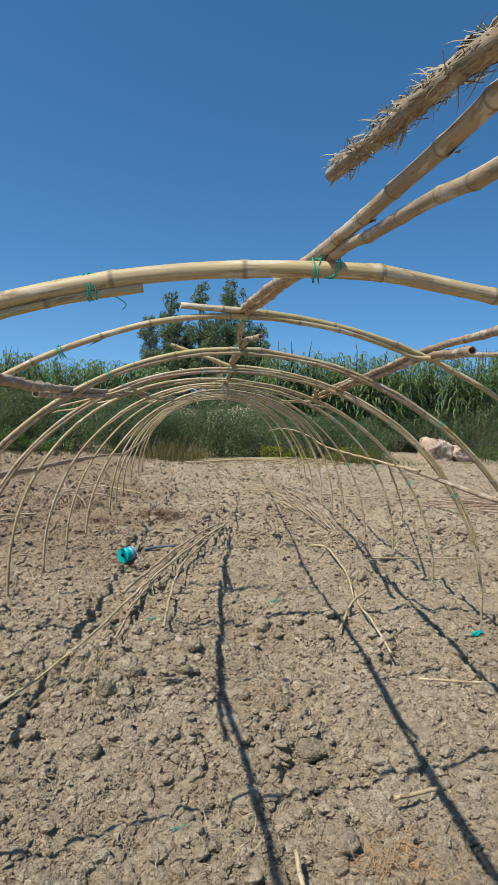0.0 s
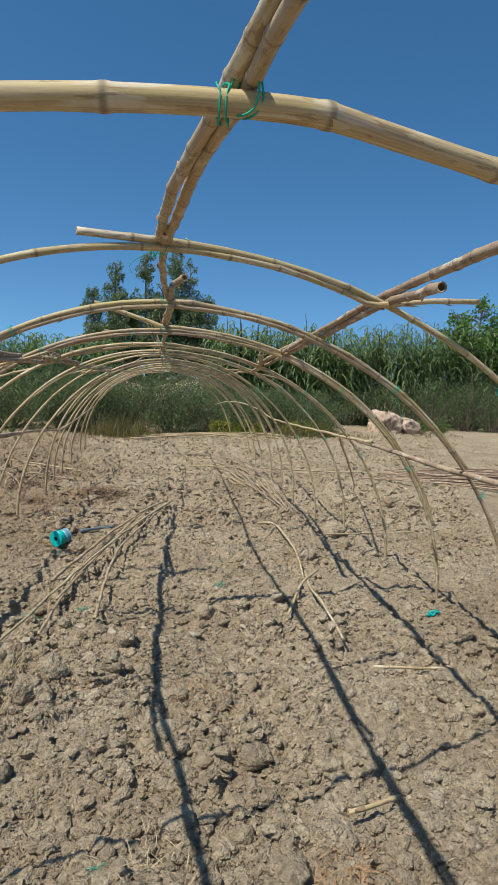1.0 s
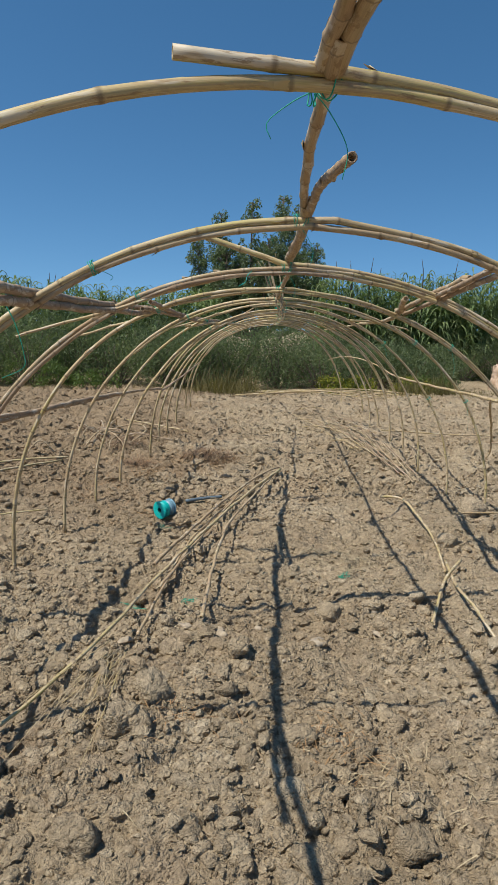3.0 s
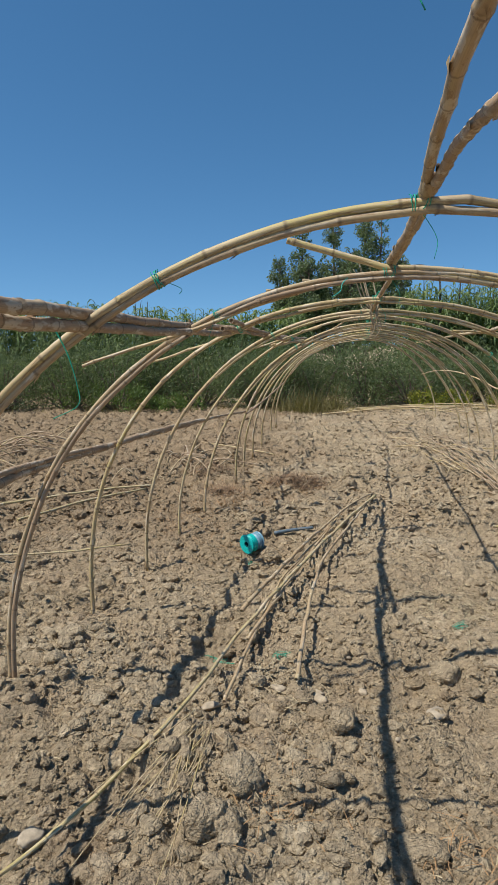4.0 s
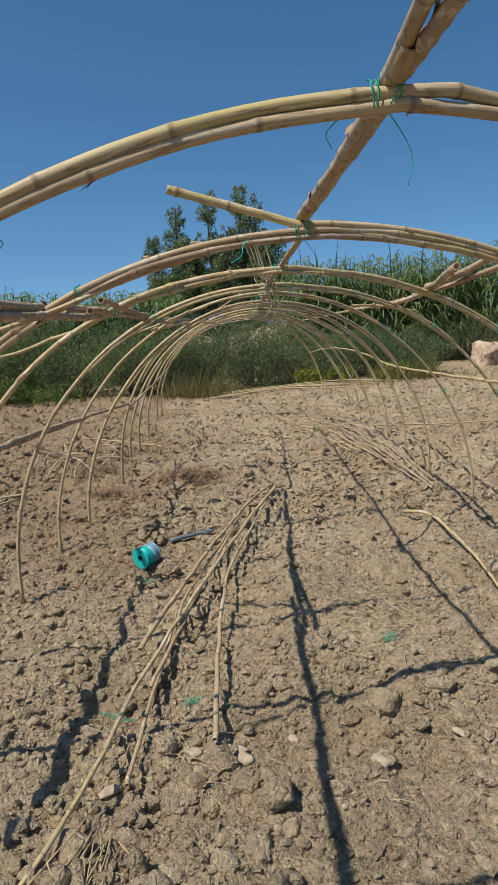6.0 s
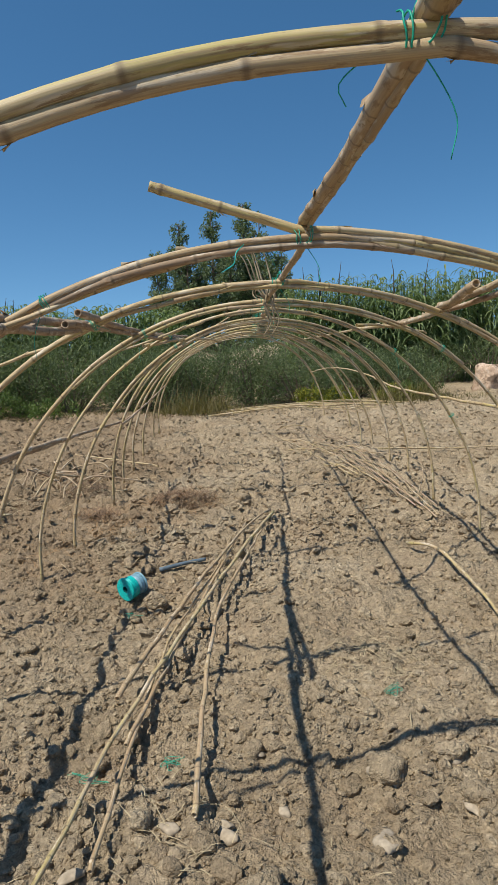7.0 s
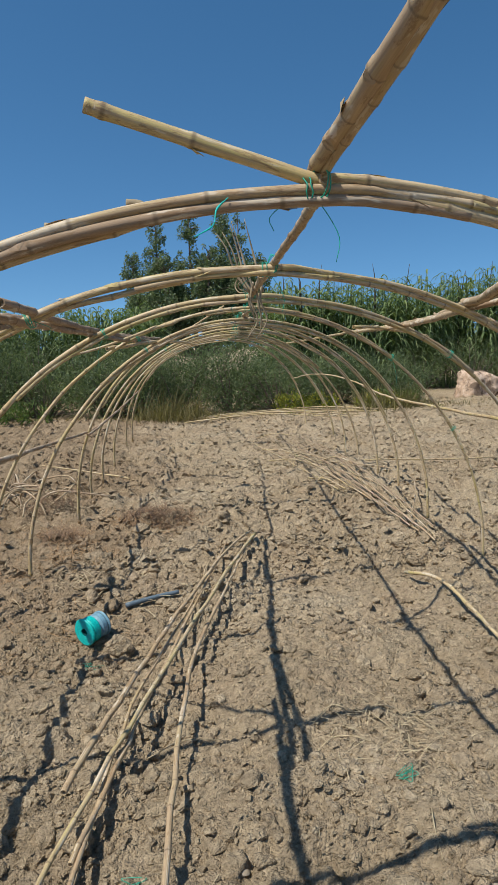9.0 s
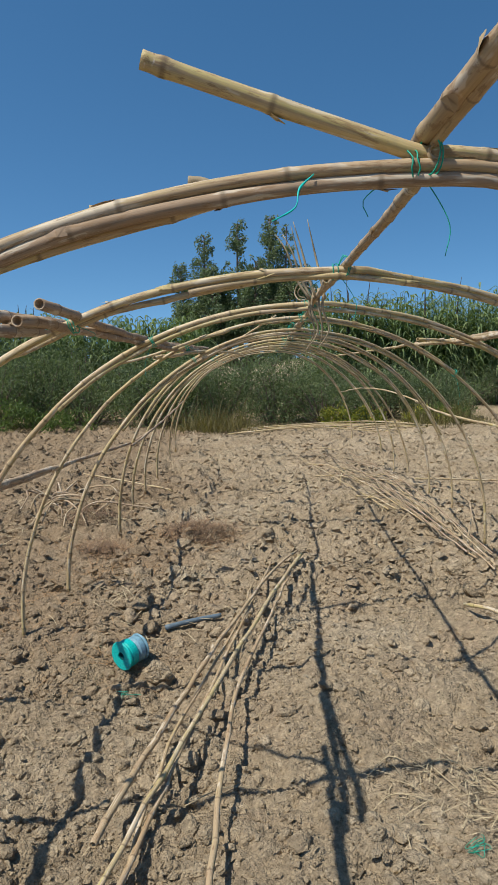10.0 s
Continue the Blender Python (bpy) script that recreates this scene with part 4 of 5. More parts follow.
spool_at = Vector((-0.03, 6.0, ground_height(-0.03, 6.0) + 0.066))
spool = thing("twine_spool", "teal plastic twine spool lying on its side on the soil", "spool", at=spool_at)
axis = Vector((0.62, 0.74, 0.05)).normalized()
disc("flange", -axis * 0.056, axis, 0.069, 0.02, 0.012, TEAL, spool, 0.004)
disc("wound_twine", -axis * 0.025, axis, 0.064, 0.02, 0.056, TEAL, spool, 0.012)
disc("label_wrap", axis * 0.026, axis, 0.061, 0.02, 0.046, PALE, spool, 0.01)
disc("flange", axis * 0.054, axis, 0.064, 0.02, 0.012, PALE, spool, 0.004)
disc("core", Vector((0, 0, 0)), axis, 0.021, 0.017, 0.118, TEAL_DARK, spool, 0.002)
tagged(simple_tube("dark_stick", [(x, y, ground_height(x, y) * 0.5 + q) for x, y, q in ((0.106, 6.31, 0.02), (0.25, 6.37, 0.025), (0.395, 6.425, 0.03))], [0.014, 0.012], PIPE, None, 10, 12), "dark grey-blue plastic stick lying on the soil", "stick")
SCRAPS = [(-0.02, 5.70, 0.045), (0.25, 4.46, 0.06), (-0.06, 4.47, 0.07), (1.12, 4.72, 0.035), (2.31, 4.03, 0.03), (0.42, 2.32, 0.03)]
for k, (x, y, size) in enumerate(SCRAPS):
    r2 = np.random.default_rng(600 + k)
    pts = [(x, y, ground_height(x, y) + 0.012)]
    for j in range(14):
        qx, qy = x + r2.normal(0, size * 0.6), y + r2.normal(0, size * 0.4)
        pts.append((qx, qy, ground_height(qx, qy) + 0.006 + 0.02 * r2.random()))
    tagged(simple_tube("twine_scrap", pts, 0.001 if k != 4 else 0.005, TWINE if k != 4 else TEAL, None, 4, 110), "tangled scrap of green twine on the soil", "twine", "twine scraps")

# ---- clods ----


def clod_shapes(seed, sub):
    """A broken lump of dry earth: worn facets, a few bumps."""
    bm = bmesh.new()
    bmesh.ops.create_icosphere(bm, subdivisions=sub, radius=1.0)
    r2 = np.random.default_rng(seed)
    off = Vector(r2.uniform(-50, 50, 3))
    squash = np.array((r2.uniform(0.85, 1.3), r2.uniform(0.75, 1.1), r2.uniform(0.55, 0.85)))
    planes = r2.normal(size=(11, 3))
    planes /= np.linalg.norm(planes, axis=1, keepdims=True)
    reach = r2.uniform(0.62, 1.0, 11)
    verts = np.empty((len(bm.verts), 3))
    for v in bm.verts:
        c = v.co.normalized()
        away = reach / np.maximum(planes @ np.array(c[:]), 0.05)
        f = min(1.25, (away**-14.0).sum() ** (-1 / 14.0))
        f *= 1 + 0.14 * noise.noise(c * 2.2 + off) + (0.12 * noise.noise(c * 5.5 + off) + 0.07 * noise.noise(c * 12 + off) if sub > 2 else 0)
        verts[v.index] = np.array(c[:]) * squash * f
    faces = np.array([[v.index for v in f.verts] for f in bm.faces])
    bm.free()
    return verts, faces


def chip_shapes(seed, corners):
    """A small angular crumb: the hull of a few points."""
    r2 = np.random.default_rng(seed)
    p = r2.normal(size=(corners, 3))
    p *= (r2.uniform(0.75, 1.1, (corners, 1)) / np.linalg.norm(p, axis=1, keepdims=True)) * (1.15, 0.95, 0.75)
    bm = bmesh.new()
    for q in p:
        bm.verts.new(q)
    bmesh.ops.convex_hull(bm, input=bm.verts)
    bmesh.ops.triangulate(bm, faces=bm.faces)
    bm.verts.index_update()
    verts = np.array([v.co[:] for v in bm.verts])
    faces = np.array([[v.index for v in f.verts] for f in bm.faces])
    bm.free()
    return verts, faces


BIG = []
for k in range(8):
    v, f = clod_shapes(900 + k, 4 if k < 3 else 3)
    me = bpy.data.meshes.new("clod")
    me.from_pydata(v.tolist(), [], f.tolist())
    me.materials.append(CLOD)
    me.shade_smooth()
    BIG.append(me)
rng = np.random.default_rng(77)
PLACED = [(0.54, 4.49, 0.034), (1.19, 4.34, 0.04), (0.165, 3.48, 0.062), (0.965, 4.30, 0.05), (0.46, 3.53, 0.04), (-0.75, 5.66, 0.04), (2.40, 6.15, 0.09), (1.19, 4.33, 0.034), (1.205, 4.16, 0.036), (0.88, 4.04, 0.036), (0.53, 4.46, 0.025), (-0.03, 4.52, 0.028),
          (1.08, 3.42, 0.042), (1.165, 3.14, 0.035), (0.285, 2.50, 0.045), (0.40, 2.48, 0.042), (0.97, 2.29, 0.042), (1.17, 2.36, 0.045), (2.17, 3.31, 0.055), (0.71, 3.28, 0.045), (0.92, 3.22, 0.035), (1.94, 7.17, 0.05), (1.44, 4.42, 0.04), (0.16, 3.28, 0.04)]
spots = list(PLACED)
while len(spots) < 290:
    y = rng.uniform(2.0, 8.5)
    half = 0.42 * (y + 1.0)
    x = 0.5 + rng.uniform(-half, half)
    if lattice(np.array([x * 1.3 + 9]), np.array([y * 1.3]), 6)[0] + rng.uniform(-0.3, 0.3) > 0.5:
        spots.append((x, y, 0.017 + 0.04 * rng.random() ** 2.2))
for k, (x, y, size) in enumerate(spots):
    ob = new("clod", BIG[k % 3 if size > 0.045 else k % len(BIG)])
    ob.parent = ground
    ob.location = (x, y, ground_height(x, y) + size * 0.35)
    ob.rotation_euler = (rng.normal(0, 0.3), rng.normal(0, 0.3), rng.uniform(0, 6.28))
    size *= 1.25
    ob.scale = (size, size * rng.uniform(0.8, 1.1), size * rng.uniform(0.8, 1.15))


# pale stones among the clods
STONES = [(-0.743, 5.669, 0.045), (0.702, 3.807, 0.014), (0.54, 4.49, 0.03), (-0.4, 3.23, 0.038), (0.42, 4.15, 0.028)]
STONES += [(1.191, 4.319, 0.033), (1.187, 4.146, 0.035), (0.422, 4.11, 0.036), (0.878, 4.011, 0.048), (-0.032, 4.521, 0.022), (-0.012, 3.991, 0.03), (0.608, 4.208, 0.03), (0.256, 4.123, 0.033), (0.535, 4.483, 0.024), (0.957, 4.299, 0.05)]
for k, (x, y, size) in enumerate(STONES):
    v, f = clod_shapes(1300 + k, 3)
    ob = mesh_object("stone", (v * (size, size * 0.8, size * 0.75)).tolist(), f.tolist(), STONE, None)
    ob.location, ob.rotation_euler = (x, y, ground_height(x, y) + size * 0.3), (0.1, 0.0, 1.3 * k)
    tagged(ob, "pale dusty stone lying on the tilled soil", "stone", "pale stones on the soil")


def scatter(name, shapes, places, mat, label, angular=False):
    vs, fs, count = [], [], 0
    for k, (x, y, z, size) in enumerate(places):
        v, f = shapes[k % len(shapes)]
        a = rng.uniform(0, 6.28)
        c, s = math.cos(a), math.sin(a)
        w = v @ np.array([[c, s, 0], [-s, c, 0], [0, 0, 1]]) * size
        vs.append(w + (x, y, z + size * 0.12))
        fs.append(f + count)
        count += len(v)
    vs, fs = np.concatenate(vs), np.concatenate(fs)
    me = bpy.data.meshes.new(name)
    me.vertices.add(len(vs))
    me.vertices.foreach_set("co", vs.astype(np.float32).ravel())
    me.loops.add(fs.size)
    me.loops.foreach_set("vertex_index", fs.astype(np.int32).ravel())
    me.polygons.add(len(fs))
    me.polygons.foreach_set("loop_start", np.arange(0, fs.size, fs.shape[1], dtype=np.int32))
    me.update(calc_edges=True)
    me.materials.append(mat)
    if angular:
        me.shade_flat()
    ob = new(name, me)
    ob.parent = ground
    return tagged(ob, label, kind="stuff")


def soil_places(count, y0, y1, lo, hi, power, need):
    y = y0 + (y1 - y0) * rng.random(count) ** 1.3
    x = 0.6 + (rng.random(count) * 2 - 1) * 0.45 * (y + 1.3)
    keep = lattice(x * 1.3 + 9, y * 1.3, 6) * 0.6 + lattice(x * 4, y * 4, 7) * 0.4 + rng.uniform(-0.25, 0.25, count) > need
    x, y = x[keep], y[keep]
    size = lo + (hi - lo) * rng.random(len(x)) ** power
    return list(zip(x, y, height(x, y), size))


def wide_places(count):
    """Lumps out at the sides of the field and behind the near end of the tunnel."""
    x, y = rng.uniform(-7, 10, count), rng.uniform(-2.5, 18, count)
    keep = (abs(x - 0.6) > 0.4 * (y + 1.3)) | (y < 2)
    x, y = x[keep], y[keep]
    return list(zip(x, y, height(x, y), 0.014 + 0.035 * rng.random(len(x)) ** 2.2))


SMALL = [clod_shapes(950 + k, 2) for k in range(9)]
CHIP = [chip_shapes(970 + k, 8) for k in range(10)]
GRIT = [chip_shapes(990 + k, 6) for k in range(8)]
scatter("soil_lumps", SMALL, soil_places(11500, 1.9, 6.8, 0.011, 0.036, 2.2, 0.32), CLOD, "loose lumps of dry soil", True)
scatter("soil_lumps", CHIP, soil_places(36000, 1.9, 7.5, 0.007, 0.02, 1.8, 0.2), CLOD, "loose lumps of dry soil", True)
scatter("soil_lumps", CHIP, soil_places(24000, 6.8, 18.3, 0.014, 0.05, 2.2, 0.26) + wide_places(6000), CLOD, "loose lumps of dry soil", True)
scatter("soil_crumbs", GRIT, soil_places(62000, 1.9, 6.0, 0.0035, 0.0085, 1.4, 0.12), CLOD, "loose crumbs of dry soil", True)


# ---- straw and dry grass ----
def blades(name, places, mat, label, parent=None, kind="stuff", segs=3):
    """Thin bent blades: each place is x, y, z, heading, lean, length, width."""
    vs, fs = [], []
    for x, y, z, head, lean, length, width in places:
        d = np.array((math.cos(head) * math.cos(lean), math.sin(head) * math.cos(lean), math.sin(lean)))
        side = np.array((-math.sin(head), math.cos(head), 0.0)) * width / 2
        p = np.array((x, y, z))
        m0 = len(vs)
        sag = rng.uniform(0.2, 1.0) * length * 0.35
        bend = rng.normal(0, 0.15) * length
        for j in range(segs + 1):
            t = j / segs
            q = p + d * length * t + np.array((0, 0, -sag * t * t)) + side / width * 2 * bend * t * t
            w = side * (1 - 0.85 * t**1.5)
            vs += [q - w, q + w]
            if j:
                b = m0 + 2 * j
                fs.append((b - 2, b - 1, b + 1, b))
    ob = mesh_object(name, np.array(vs).tolist(), fs, mat, parent, smooth=False)
    return tagged(ob, label, kind=kind)


def straw_places(count, x0, x1, y0, y1, length, width):
    out = []
    for _ in range(count):
        x, y = rng.uniform(x0, x1), rng.uniform(y0, y1)
        out.append((x, y, ground_height(x, y) + 0.006 + 0.008 * rng.random(), rng.uniform(0, 6.28), rng.uniform(0.0, 0.25), length * rng.uniform(0.3, 1.2), width * rng.uniform(0.6, 1.3)))
    return out


def clump(count, x, y, spread, length, width):
    out = []
    for _ in range(count):
        a, b = x + rng.normal(0, spread), y + rng.normal(0, spread)
        out.append((a, b, ground_height(a, b) + 0.012 + 0.012 * rng.random(), rng.uniform(0, 6.28), rng.uniform(0.0, 0.5), length * rng.uniform(0.3, 1.2), width))
    return out


straw = straw_places(330, -1.8, 3.2, 2.0, 7.5, 0.09, 0.0035) + straw_places(420, -2.5, 4.5, 7.5, 14.5, 0.2, 0.008)
for x, y, n in ((1.1, 3.05, 40), (1.6, 10.3, 120), (0.25, 4.15, 40), (1.15, 4.95, 70), (0.1, 6.6, 50), (-0.9, 8.6, 120), (2.0, 8.8, 90), (0.5, 8.6, 60), (0.55, 2.35, 40), (1.15, 5.05, 50)):
    straw += clump(n, x, y, 0.11 if y < 6 else 0.3, 0.12 if y < 6 else 0.25, 0.003 if y < 6 else 0.006)
blades("straw_litter", straw, STRAW, "scattered pale straw on the soil", ground)
brown = []
for x, y, n in ((1.13, 2.14, 260), (0.85, 3.25, 60), (-0.35, 7.3, 160), (-0.7, 6.7, 90), (0.08, 8.15, 260), (0.35, 8.17, 200), (-0.48, 7.76, 260), (0.28, 3.42, 45), (-0.2, 6.1, 60)):
    brown += clump(n, x, y, 0.08 if y < 5 else 0.18, 0.09 if y < 5 else 0.16, 0.0028)
blades("brown_straw", brown, BROWN_STRAW, "patches of brown dry grass on the soil", ground)

def root_mat(x, y, rx, ry, count):
    """A low tangled heap of dead brown roots and grass."""
    out = []
    for _ in range(count):
        a, rr = rng.uniform(0, 6.28), math.sqrt(rng.random())
        px, py = x + rx * rr * math.cos(a), y + ry * rr * math.sin(a)
        out.append((px, py, ground_height(px, py) + 0.09 * rng.random() * (1 - rr * rr), rng.uniform(0, 6.28), rng.uniform(-0.2, 0.7), 0.16 * rng.uniform(0.4, 1.2), 0.004))
    ob = blades("root_mat", out, ROOTS, "tangled mat of dead brown roots lying on the soil", None, "thing")
    return tagged(ob, "tangled mat of dead brown roots lying on the soil", "dry grass", "root mats")


root_mat(0.22, 8.15, 0.3, 0.22, 900)
root_mat(-0.48, 7.75, 0.2, 0.2, 500)
root_mat(-0.75, 8.6, 0.25, 0.2, 450)

# ---- rock at the edge of the field ----
def boulder(at, size, seed, label):
    """A blocky weathered rock with worn corners."""
    bm = bmesh.new()
    bmesh.ops.create_icosphere(bm, subdivisions=5, radius=1.0)
    off = Vector((seed * 3.7, seed * 1.3, 4.0))
    for v in bm.verts:
        c = v.co.normalized()
        k = (abs(c.x) ** 4.5 + abs(c.y) ** 4.5 + abs(c.z) ** 4.5) ** (-1 / 4.5)
        f = k * (1 + 0.16 * noise.noise(c * 1.6 + off) + 0.08 * noise.noise(c * 4.0 + off) + 0.04 * noise.noise(c * 11.0 + off))
        v.co = Vector((c.x * size[0], c.y * size[1], c.z * size[2])) * f
    me = bpy.data.meshes.new("boulder")
    bm.to_mesh(me)
    bm.free()
    me.materials.append(ROCK)
    me.shade_smooth()
    ob = new("boulder", me)
    ob.location, ob.rotation_euler = at, (0.05, 0.12, 0.2 * seed)
    return tagged(ob, label, "rock", "boulders at the edge of the field")


boulder((7.92, 18.3, 0.18), (0.42, 0.38, 0.44), 1, "pinkish weathered boulder with brown earth stains")
boulder((8.82, 18.75, 0.06), (0.42, 0.35, 0.34), 2, "low pale weathered boulder with brown stains")

# ---- plants behind the field ----


def card_cloud(name, centers, sizes, count, leaf, mat, parent, aspect=2.2, label="", droop=0.0, seed=0):
    """Many small leaf cards filling lumps round the centers."""
    r2 = np.random.default_rng(seed)
    centers, sizes = np.array(centers, float), np.array(sizes, float)
    weight = (sizes[:, 0] * sizes[:, 1] * sizes[:, 2]) ** 0.67
    which = r2.choice(len(centers), count, p=weight / weight.sum())
    d = r2.normal(size=(count, 3))
    d /= np.linalg.norm(d, axis=1, keepdims=True)
    p = centers[which] + d * sizes[which] * (r2.random((count, 1)) ** 0.45) * (0.85 + 0.3 * r2.random((count, 1)))
    t = r2.normal(size=(count, 3)) + d * 0.8 + np.array((0, 0, 0.6 - droop))
    t /= np.linalg.norm(t, axis=1, keepdims=True)
    s = np.cross(t, r2.normal(size=(count, 3)))
    s /= np.linalg.norm(s, axis=1, keepdims=True) + 1e-9
    ln = leaf * r2.uniform(0.6, 1.4, (count, 1))
    w = ln / aspect / 2
    verts = np.stack([p - t * ln / 2, p + s * w, p + t * ln / 2, p - s * w], 1).reshape(-1, 3)
    keep = verts.reshape(-1, 4, 3)[:, :, 2].min(1) > 0.0
    verts = verts.reshape(-1, 4, 3)[keep].reshape(-1, 3)
    faces = np.arange(len(verts)).reshape(-1, 4)
    return mesh_object(name, verts.tolist(), faces.tolist(), mat, parent, label, smooth=False)


def shrub(x, y, rx, ry, h, mat, seed, label, count=4200, leaf=0.11, group="shrubs behind the field", name="shrub"):
    r2 = np.random.default_rng(seed)
    base = thing(name, label, "shrub", group, (x, y, 0))
    stems_v, stems_f, m0 = [], [], 0
    cs, ss = [], []
    for k in range(int(22 + 6 * rx)):
        a, rr = r2.uniform(0, 6.28), math.sqrt(r2.random())
        cx, cy = rx * rr * math.cos(a), ry * rr * math.sin(a)
        cz = h * (0.1 + 0.77 * r2.random()) * (1.0 - 0.3 * rr)
        sz = h * r2.uniform(0.12, 0.26)
        cs.append((cx, cy, cz))
        ss.append((sz * 1.15, sz * 1.15, sz * r2.uniform(0.9, 1.6)))
        line = spline([(cx * 0.2, cy * 0.2, -0.05), (cx * 0.6, cy * 0.6, cz * 0.6), (cx, cy, cz)], 6)
        v, f = tube_arrays(line, np.linspace(0.022, 0.006, 6), 5)
        stems_v += v.tolist()
        stems_f += (f + m0).tolist()
        m0 += len(v)
    if name == "shrub":
        mesh_object("stem", stems_v, stems_f, BARK, base)
    card_cloud("foliage", cs, ss, count, leaf, mat, base, 3.6, seed=seed + 1)
    return base


SHRUBBY = "dense grey-green feathery shrub behind the field"
rs = np.random.default_rng(41)
row = []
x = -9.0
while x < 17.0:
    if not 6.6 < x < 9.4:
        h = 1.85 if x < -0.2 else 1.7 if x < 3.6 else 1.35 if x < 7 else 2.1
        yy = 16.6 if x < 3 else 17.6 if x < 6.7 else 20.0
        row.append((x + rs.normal(0, 0.15), yy + rs.normal(0, 0.3), 0.95, 0.8, h * rs.uniform(0.85, 1.12)))
    x += rs.uniform(0.85, 1.25)
x = -9.5
while x < 18.0:
    row.append((x, 19.6 + rs.normal(0, 0.35) + (1.6 if x > 5 else 0), 1.15, 0.9, (2.1 if x < 4 else 1.9) * rs.uniform(0.85, 1.1)))
    x += rs.uniform(1.2, 1.7)
x = -6.0
while x < 7.0:
    row.append((x, 23.6 + rs.normal(0, 0.3), 1.3, 0.9, 2.0 * rs.uniform(0.9, 1.1)))
    x += rs.uniform(1.1, 1.5)
for k, (x, y, rx, ry, h) in enumerate(row):
    shrub(x, y, rx, ry, h, SHRUB, 2000 + 7 * k, SHRUBBY, 8500 if y < 19 else 3600, 0.066)
for k, (x, y, h, mat, lab) in enumerate([(-2.6, 15.6, 0.55, WEED, "low bright green weeds at the edge of the field"), (-3.6, 15.7, 0.7, WEED, "low bright green weeds at the edge of the field"), (-4.9, 15.9, 0.8, WEED, "low bright green weeds at the edge of the field"),
        (3.0, 16.2, 0.5, YELLOW, "yellow-flowering weed at the edge of the field"), (3.4, 16.5, 0.4, YELLOW, "yellow-flowering weed at the edge of the field"), (4.75, 16.4, 0.45, YELLOW, "yellow-flowering weed at the edge of the field"), (5.2, 16.6, 0.5, WEED, "low bright green weeds at the edge of the field"), (9.6, 18.6, 0.5, WEED, "low bright green weeds at the edge of the field")]):
    shrub(x, y, 0.55, 0.4, h, mat, 2600 + 9 * k, lab, 1500, 0.07, "weeds at the edge of the field", "weed")

dry = []
for _ in range(4200):
    x = rng.choice((rng.uniform(-7, 10), rng.normal(0.35, 0.5), rng.normal(4.9, 0.7)))
    y = 15.7 + 0.06 * abs(x) + rng.normal(0, 0.35) + (0.25 * max(0, x - 4))
    tall = 0.14 + (0.65 if -0.3 < x < 1.0 or 4.2 < x < 5.8 else 0.0) * rng.random()
    dry.append((x, y, 0.0, rng.uniform(0, 6.28), rng.uniform(0.5, 1.45), tall * rng.uniform(0.5, 1.3), 0.012))
tagged(blades("dry_grass", dry, DRY, "dry yellow grass along the edge of the field"), category="grass")


def reed_bed(name, xs, ys, top, stalks, seed, label):
    r2 = np.random.default_rng(seed)
    vs, fs = [], []
    for k in range(stalks):
        x, y = r2.uniform(*xs), r2.uniform(*ys)
        h = top(x) * r2.uniform(0.72, 1.06)
        lean = np.array((r2.normal(0, 0.05), r2.normal(0, 0.05), 1.0))
        head0 = r2.uniform(0, 6.28)
        p0 = np.array((x, y, 0.0))
        m0 = len(vs)
        w = 0.012
        vs += [p0 + (-w, 0, 0), p0 + (w, 0, 0), p0 + lean * h + (w * 0.4, 0, 0), p0 + lean * h + (-w * 0.4, 0, 0)]
        fs.append((m0, m0 + 1, m0 + 2, m0 + 3))
        for j in range(15):
            t = 0.22 + 0.78 * j / 14
            a = head0 + math.pi * (j % 2) + r2.normal(0, 0.5)
            out = np.array((math.cos(a), math.sin(a), 0.0))
            side = np.array((-math.sin(a), math.cos(a), 0.0))
            ln = r2.uniform(0.42, 0.72) * (1.0 if j < 12 else 0.7)
            up = r2.uniform(0.5, 1.1)
            base = p0 + lean * h * t
            m0 = len(vs)
            for q, wd in ((0.0, 0.020), (0.35, 0.028), (0.7, 0.019), (1.0, 0.002)):
                c = base + out * ln * q * 0.85 + np.array((0, 0, ln * (up * q - (up + 0.75) * q * q * 0.75)))
                vs += [c - side * wd, c + side * wd]
            for i in range(3):
                b = m0 + 2 * i
                fs.append((b, b + 1, b + 3, b + 2))
    ob = mesh_object(name, np.array(vs).tolist(), fs, REED, None, smooth=False)
    return tagged(ob, label, "reeds", kind="stuff")


reed_bed("reed_bed", (3.3, 18.5), (21.3, 24.5), lambda x: 3.05 + 0.07 * max(0, x - 6), 1500, 71, "tall green giant reeds with drooping leaves")
reed_bed("reed_bed", (-11.0, 0.0), (21.0, 23.5), lambda x: 2.45 + 0.06 * max(0, -x - 3), 800, 72, "green giant reeds with drooping leaves")


def plume(x, y, z, h, seed):
    """The dark seed head of a reed on its stem."""
    r2 = np.random.default_rng(seed)
    sway = r2.normal(0, 0.05)
    ob = simple_tube("reed_plume", [(x, y, 0.0), (x + sway * 0.5, y, z), (x + sway, y, z + h * 0.6), (x + sway * 1.6, y, z + h)], [0.008, 0.012, 0.03, 0.006], PLUME, None, 5, 24)
    return tagged(ob, "dark upright reed plume standing above the reeds", "reed", "reed plumes")


for k in range(34):
    x = rng.uniform(3.8, 15.5) if k < 28 else rng.uniform(-7, -2)
    plume(x, 22 + rng.uniform(-0.4, 1.2), (2.9 if x > 0 else 2.1) * rng.uniform(0.95, 1.05), rng.uniform(0.35, 0.95), 3000 + k)


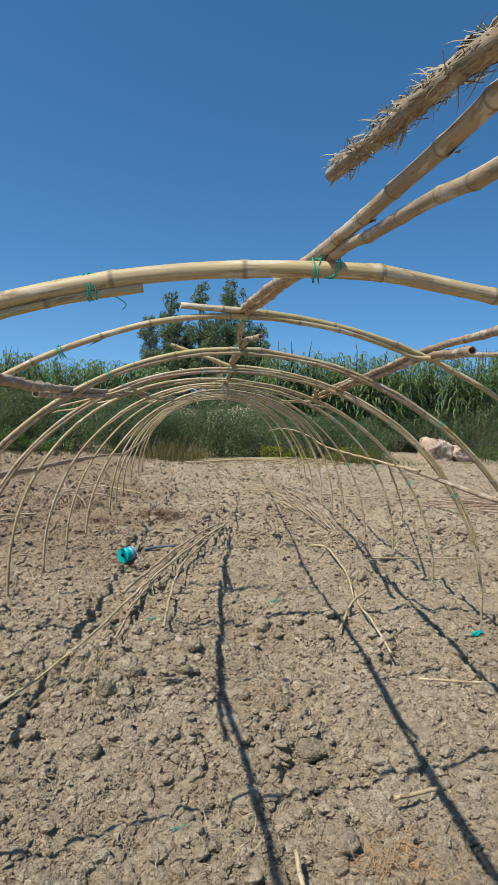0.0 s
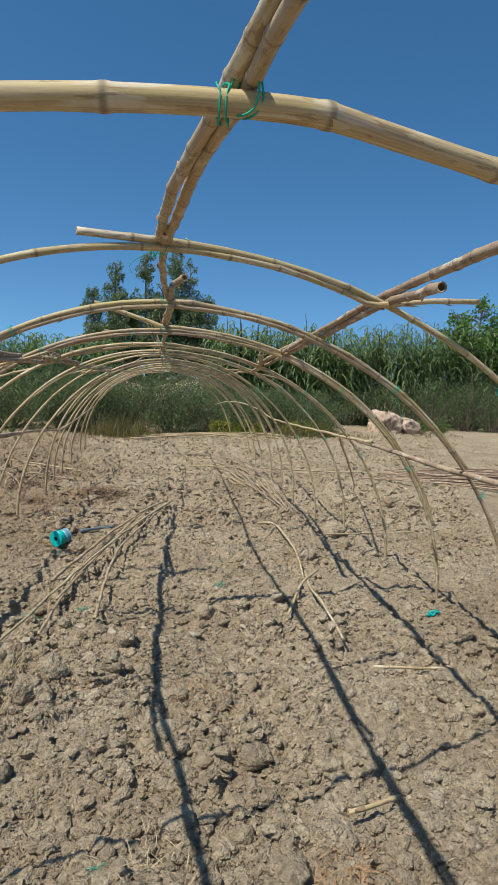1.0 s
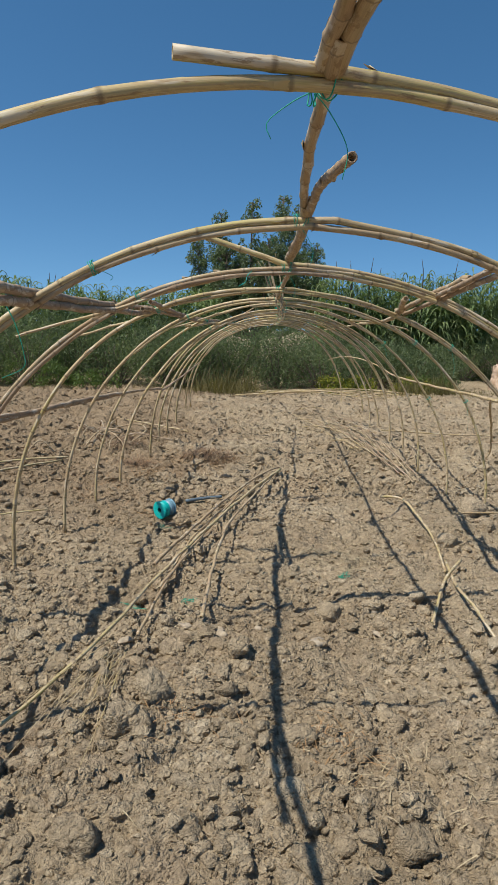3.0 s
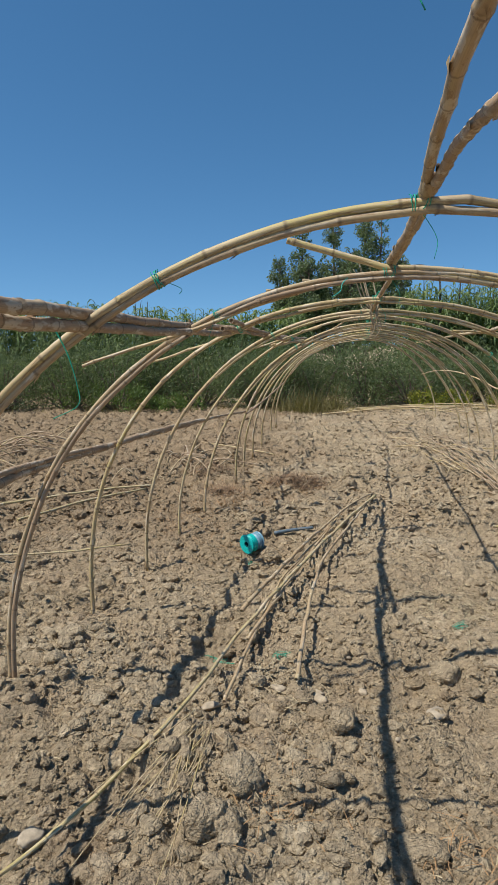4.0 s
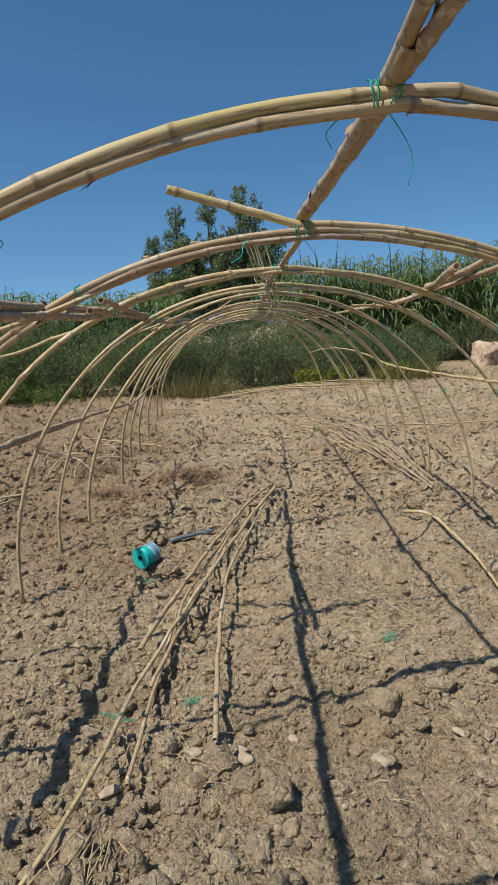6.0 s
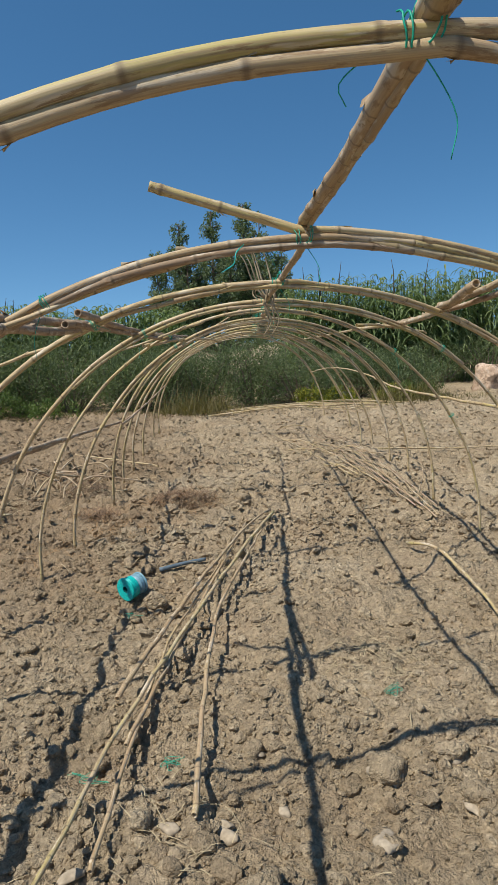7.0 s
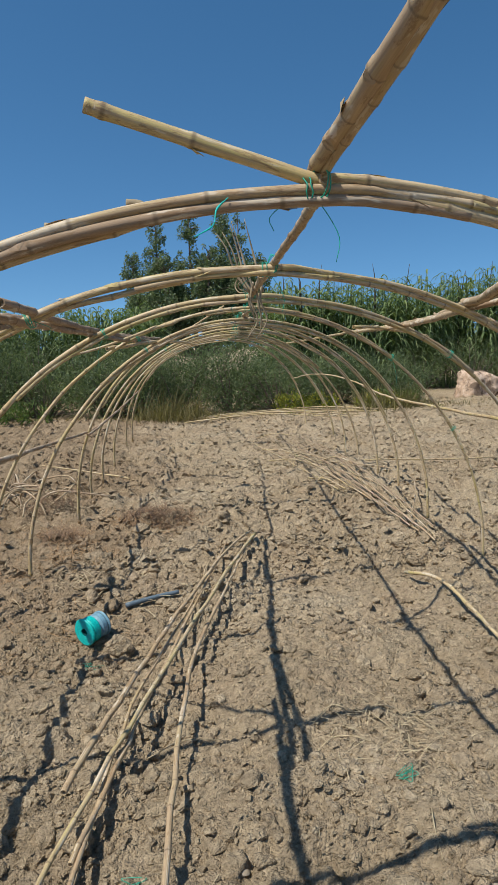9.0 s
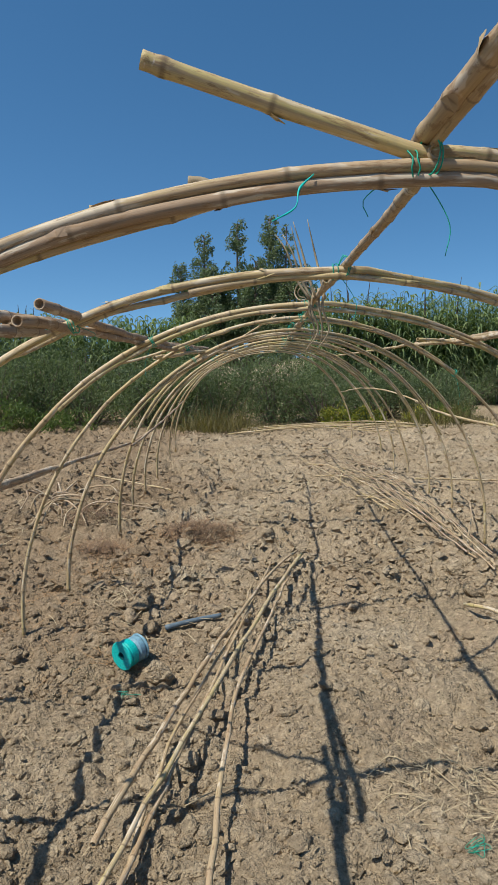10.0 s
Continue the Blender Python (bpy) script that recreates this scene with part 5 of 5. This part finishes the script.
# ---- the tree and the tall bush ----
def big_tree(name, x, y, leaders, mat, seed, label, count, leaf):
    """leaders: sideways place, height and spread of each upright limb of the crown."""
    r2 = np.random.default_rng(seed)
    base = thing(name, label, "tree", at=(x, y, 0))
    tv, tf, m0 = [], [], 0

    def limb(pts, r0, r1, n=10, sides=8):
        nonlocal m0
        v, f = tube_arrays(spline(pts, n), np.linspace(r0, r1, n), sides)
        tv.extend(v.tolist())
        tf.extend((f + m0).tolist())
        m0 += len(v)

    limb([(0, 0, -0.1), (0.05, 0, 0.8), (0, 0.05, 1.5)], 0.2, 0.15)
    cs, ss = [], []
    for lx, ly, h, spread in leaders:
        start = (lx * 0.12, ly * 0.12, 1.1)
        pts = [start, (lx * 0.6, ly * 0.6, h * 0.42), (lx * 0.95, ly, h * 0.7), (lx, ly, h * 0.97)]
        limb(pts, 0.09, 0.012, 16)
        line = spline(pts, 40)
        for k in range(62):
            t = r2.uniform(0.22, 1.0)
            p = line[int(t * 39)]
            reach = spread * (1.14 - t) * r2.uniform(0.4, 1.25) + 0.05
            a = r2.uniform(0, 6.28)
            tip = p + np.array((math.cos(a) * reach, math.sin(a) * reach, reach * r2.uniform(0.2, 0.9)))
            limb([p, (p + tip) / 2 + (0, 0, 0.05), tip], 0.022, 0.005, 6, 5)
            cs.append(tip)
            s = r2.uniform(0.13, 0.34) * (1.3 - 0.72 * t)
            ss.append((s, s, s * 1.25))
    mesh_object("trunk", tv, tf, BARK, base, "brown trunk and limbs")
    card_cloud("crown", cs, ss, count, leaf, mat, base, 2.2, seed=seed + 1, droop=0.9)
    return base


big_tree("tree", 1.3, 26.0, [(-1.35, 0.0, 5.75, 0.75), (-0.2, 0.1, 6.2, 0.8), (0.95, 0.2, 6.45, 0.75), (1.5, -0.1, 6.0, 0.8), (-2.2, 0.2, 4.7, 0.8), (2.3, 0.1, 4.7, 0.8), (0.4, -0.6, 4.8, 1.2), (-1.1, -0.6, 4.5, 1.2), (1.6, -0.5, 4.3, 1.1), (-2.0, -0.5, 3.3, 1.0), (2.4, -0.4, 3.3, 0.9)], TREE, 4100,
         "grey-green tree with several upright leafy spires", 80000, 0.09)
big_tree("tree", 13.2, 22.6, [(-0.9, 0.0, 4.2, 0.9), (0.1, 0.1, 4.9, 1.0), (1.0, 0.1, 4.5, 1.0), (0.4, -0.5, 3.6, 1.2), (-0.6, -0.4, 3.2, 1.1), (1.7, -0.2, 3.6, 1.0)], BROAD, 4200, "bushy broad-leaved green tree beside the reeds", 9000, 0.15)
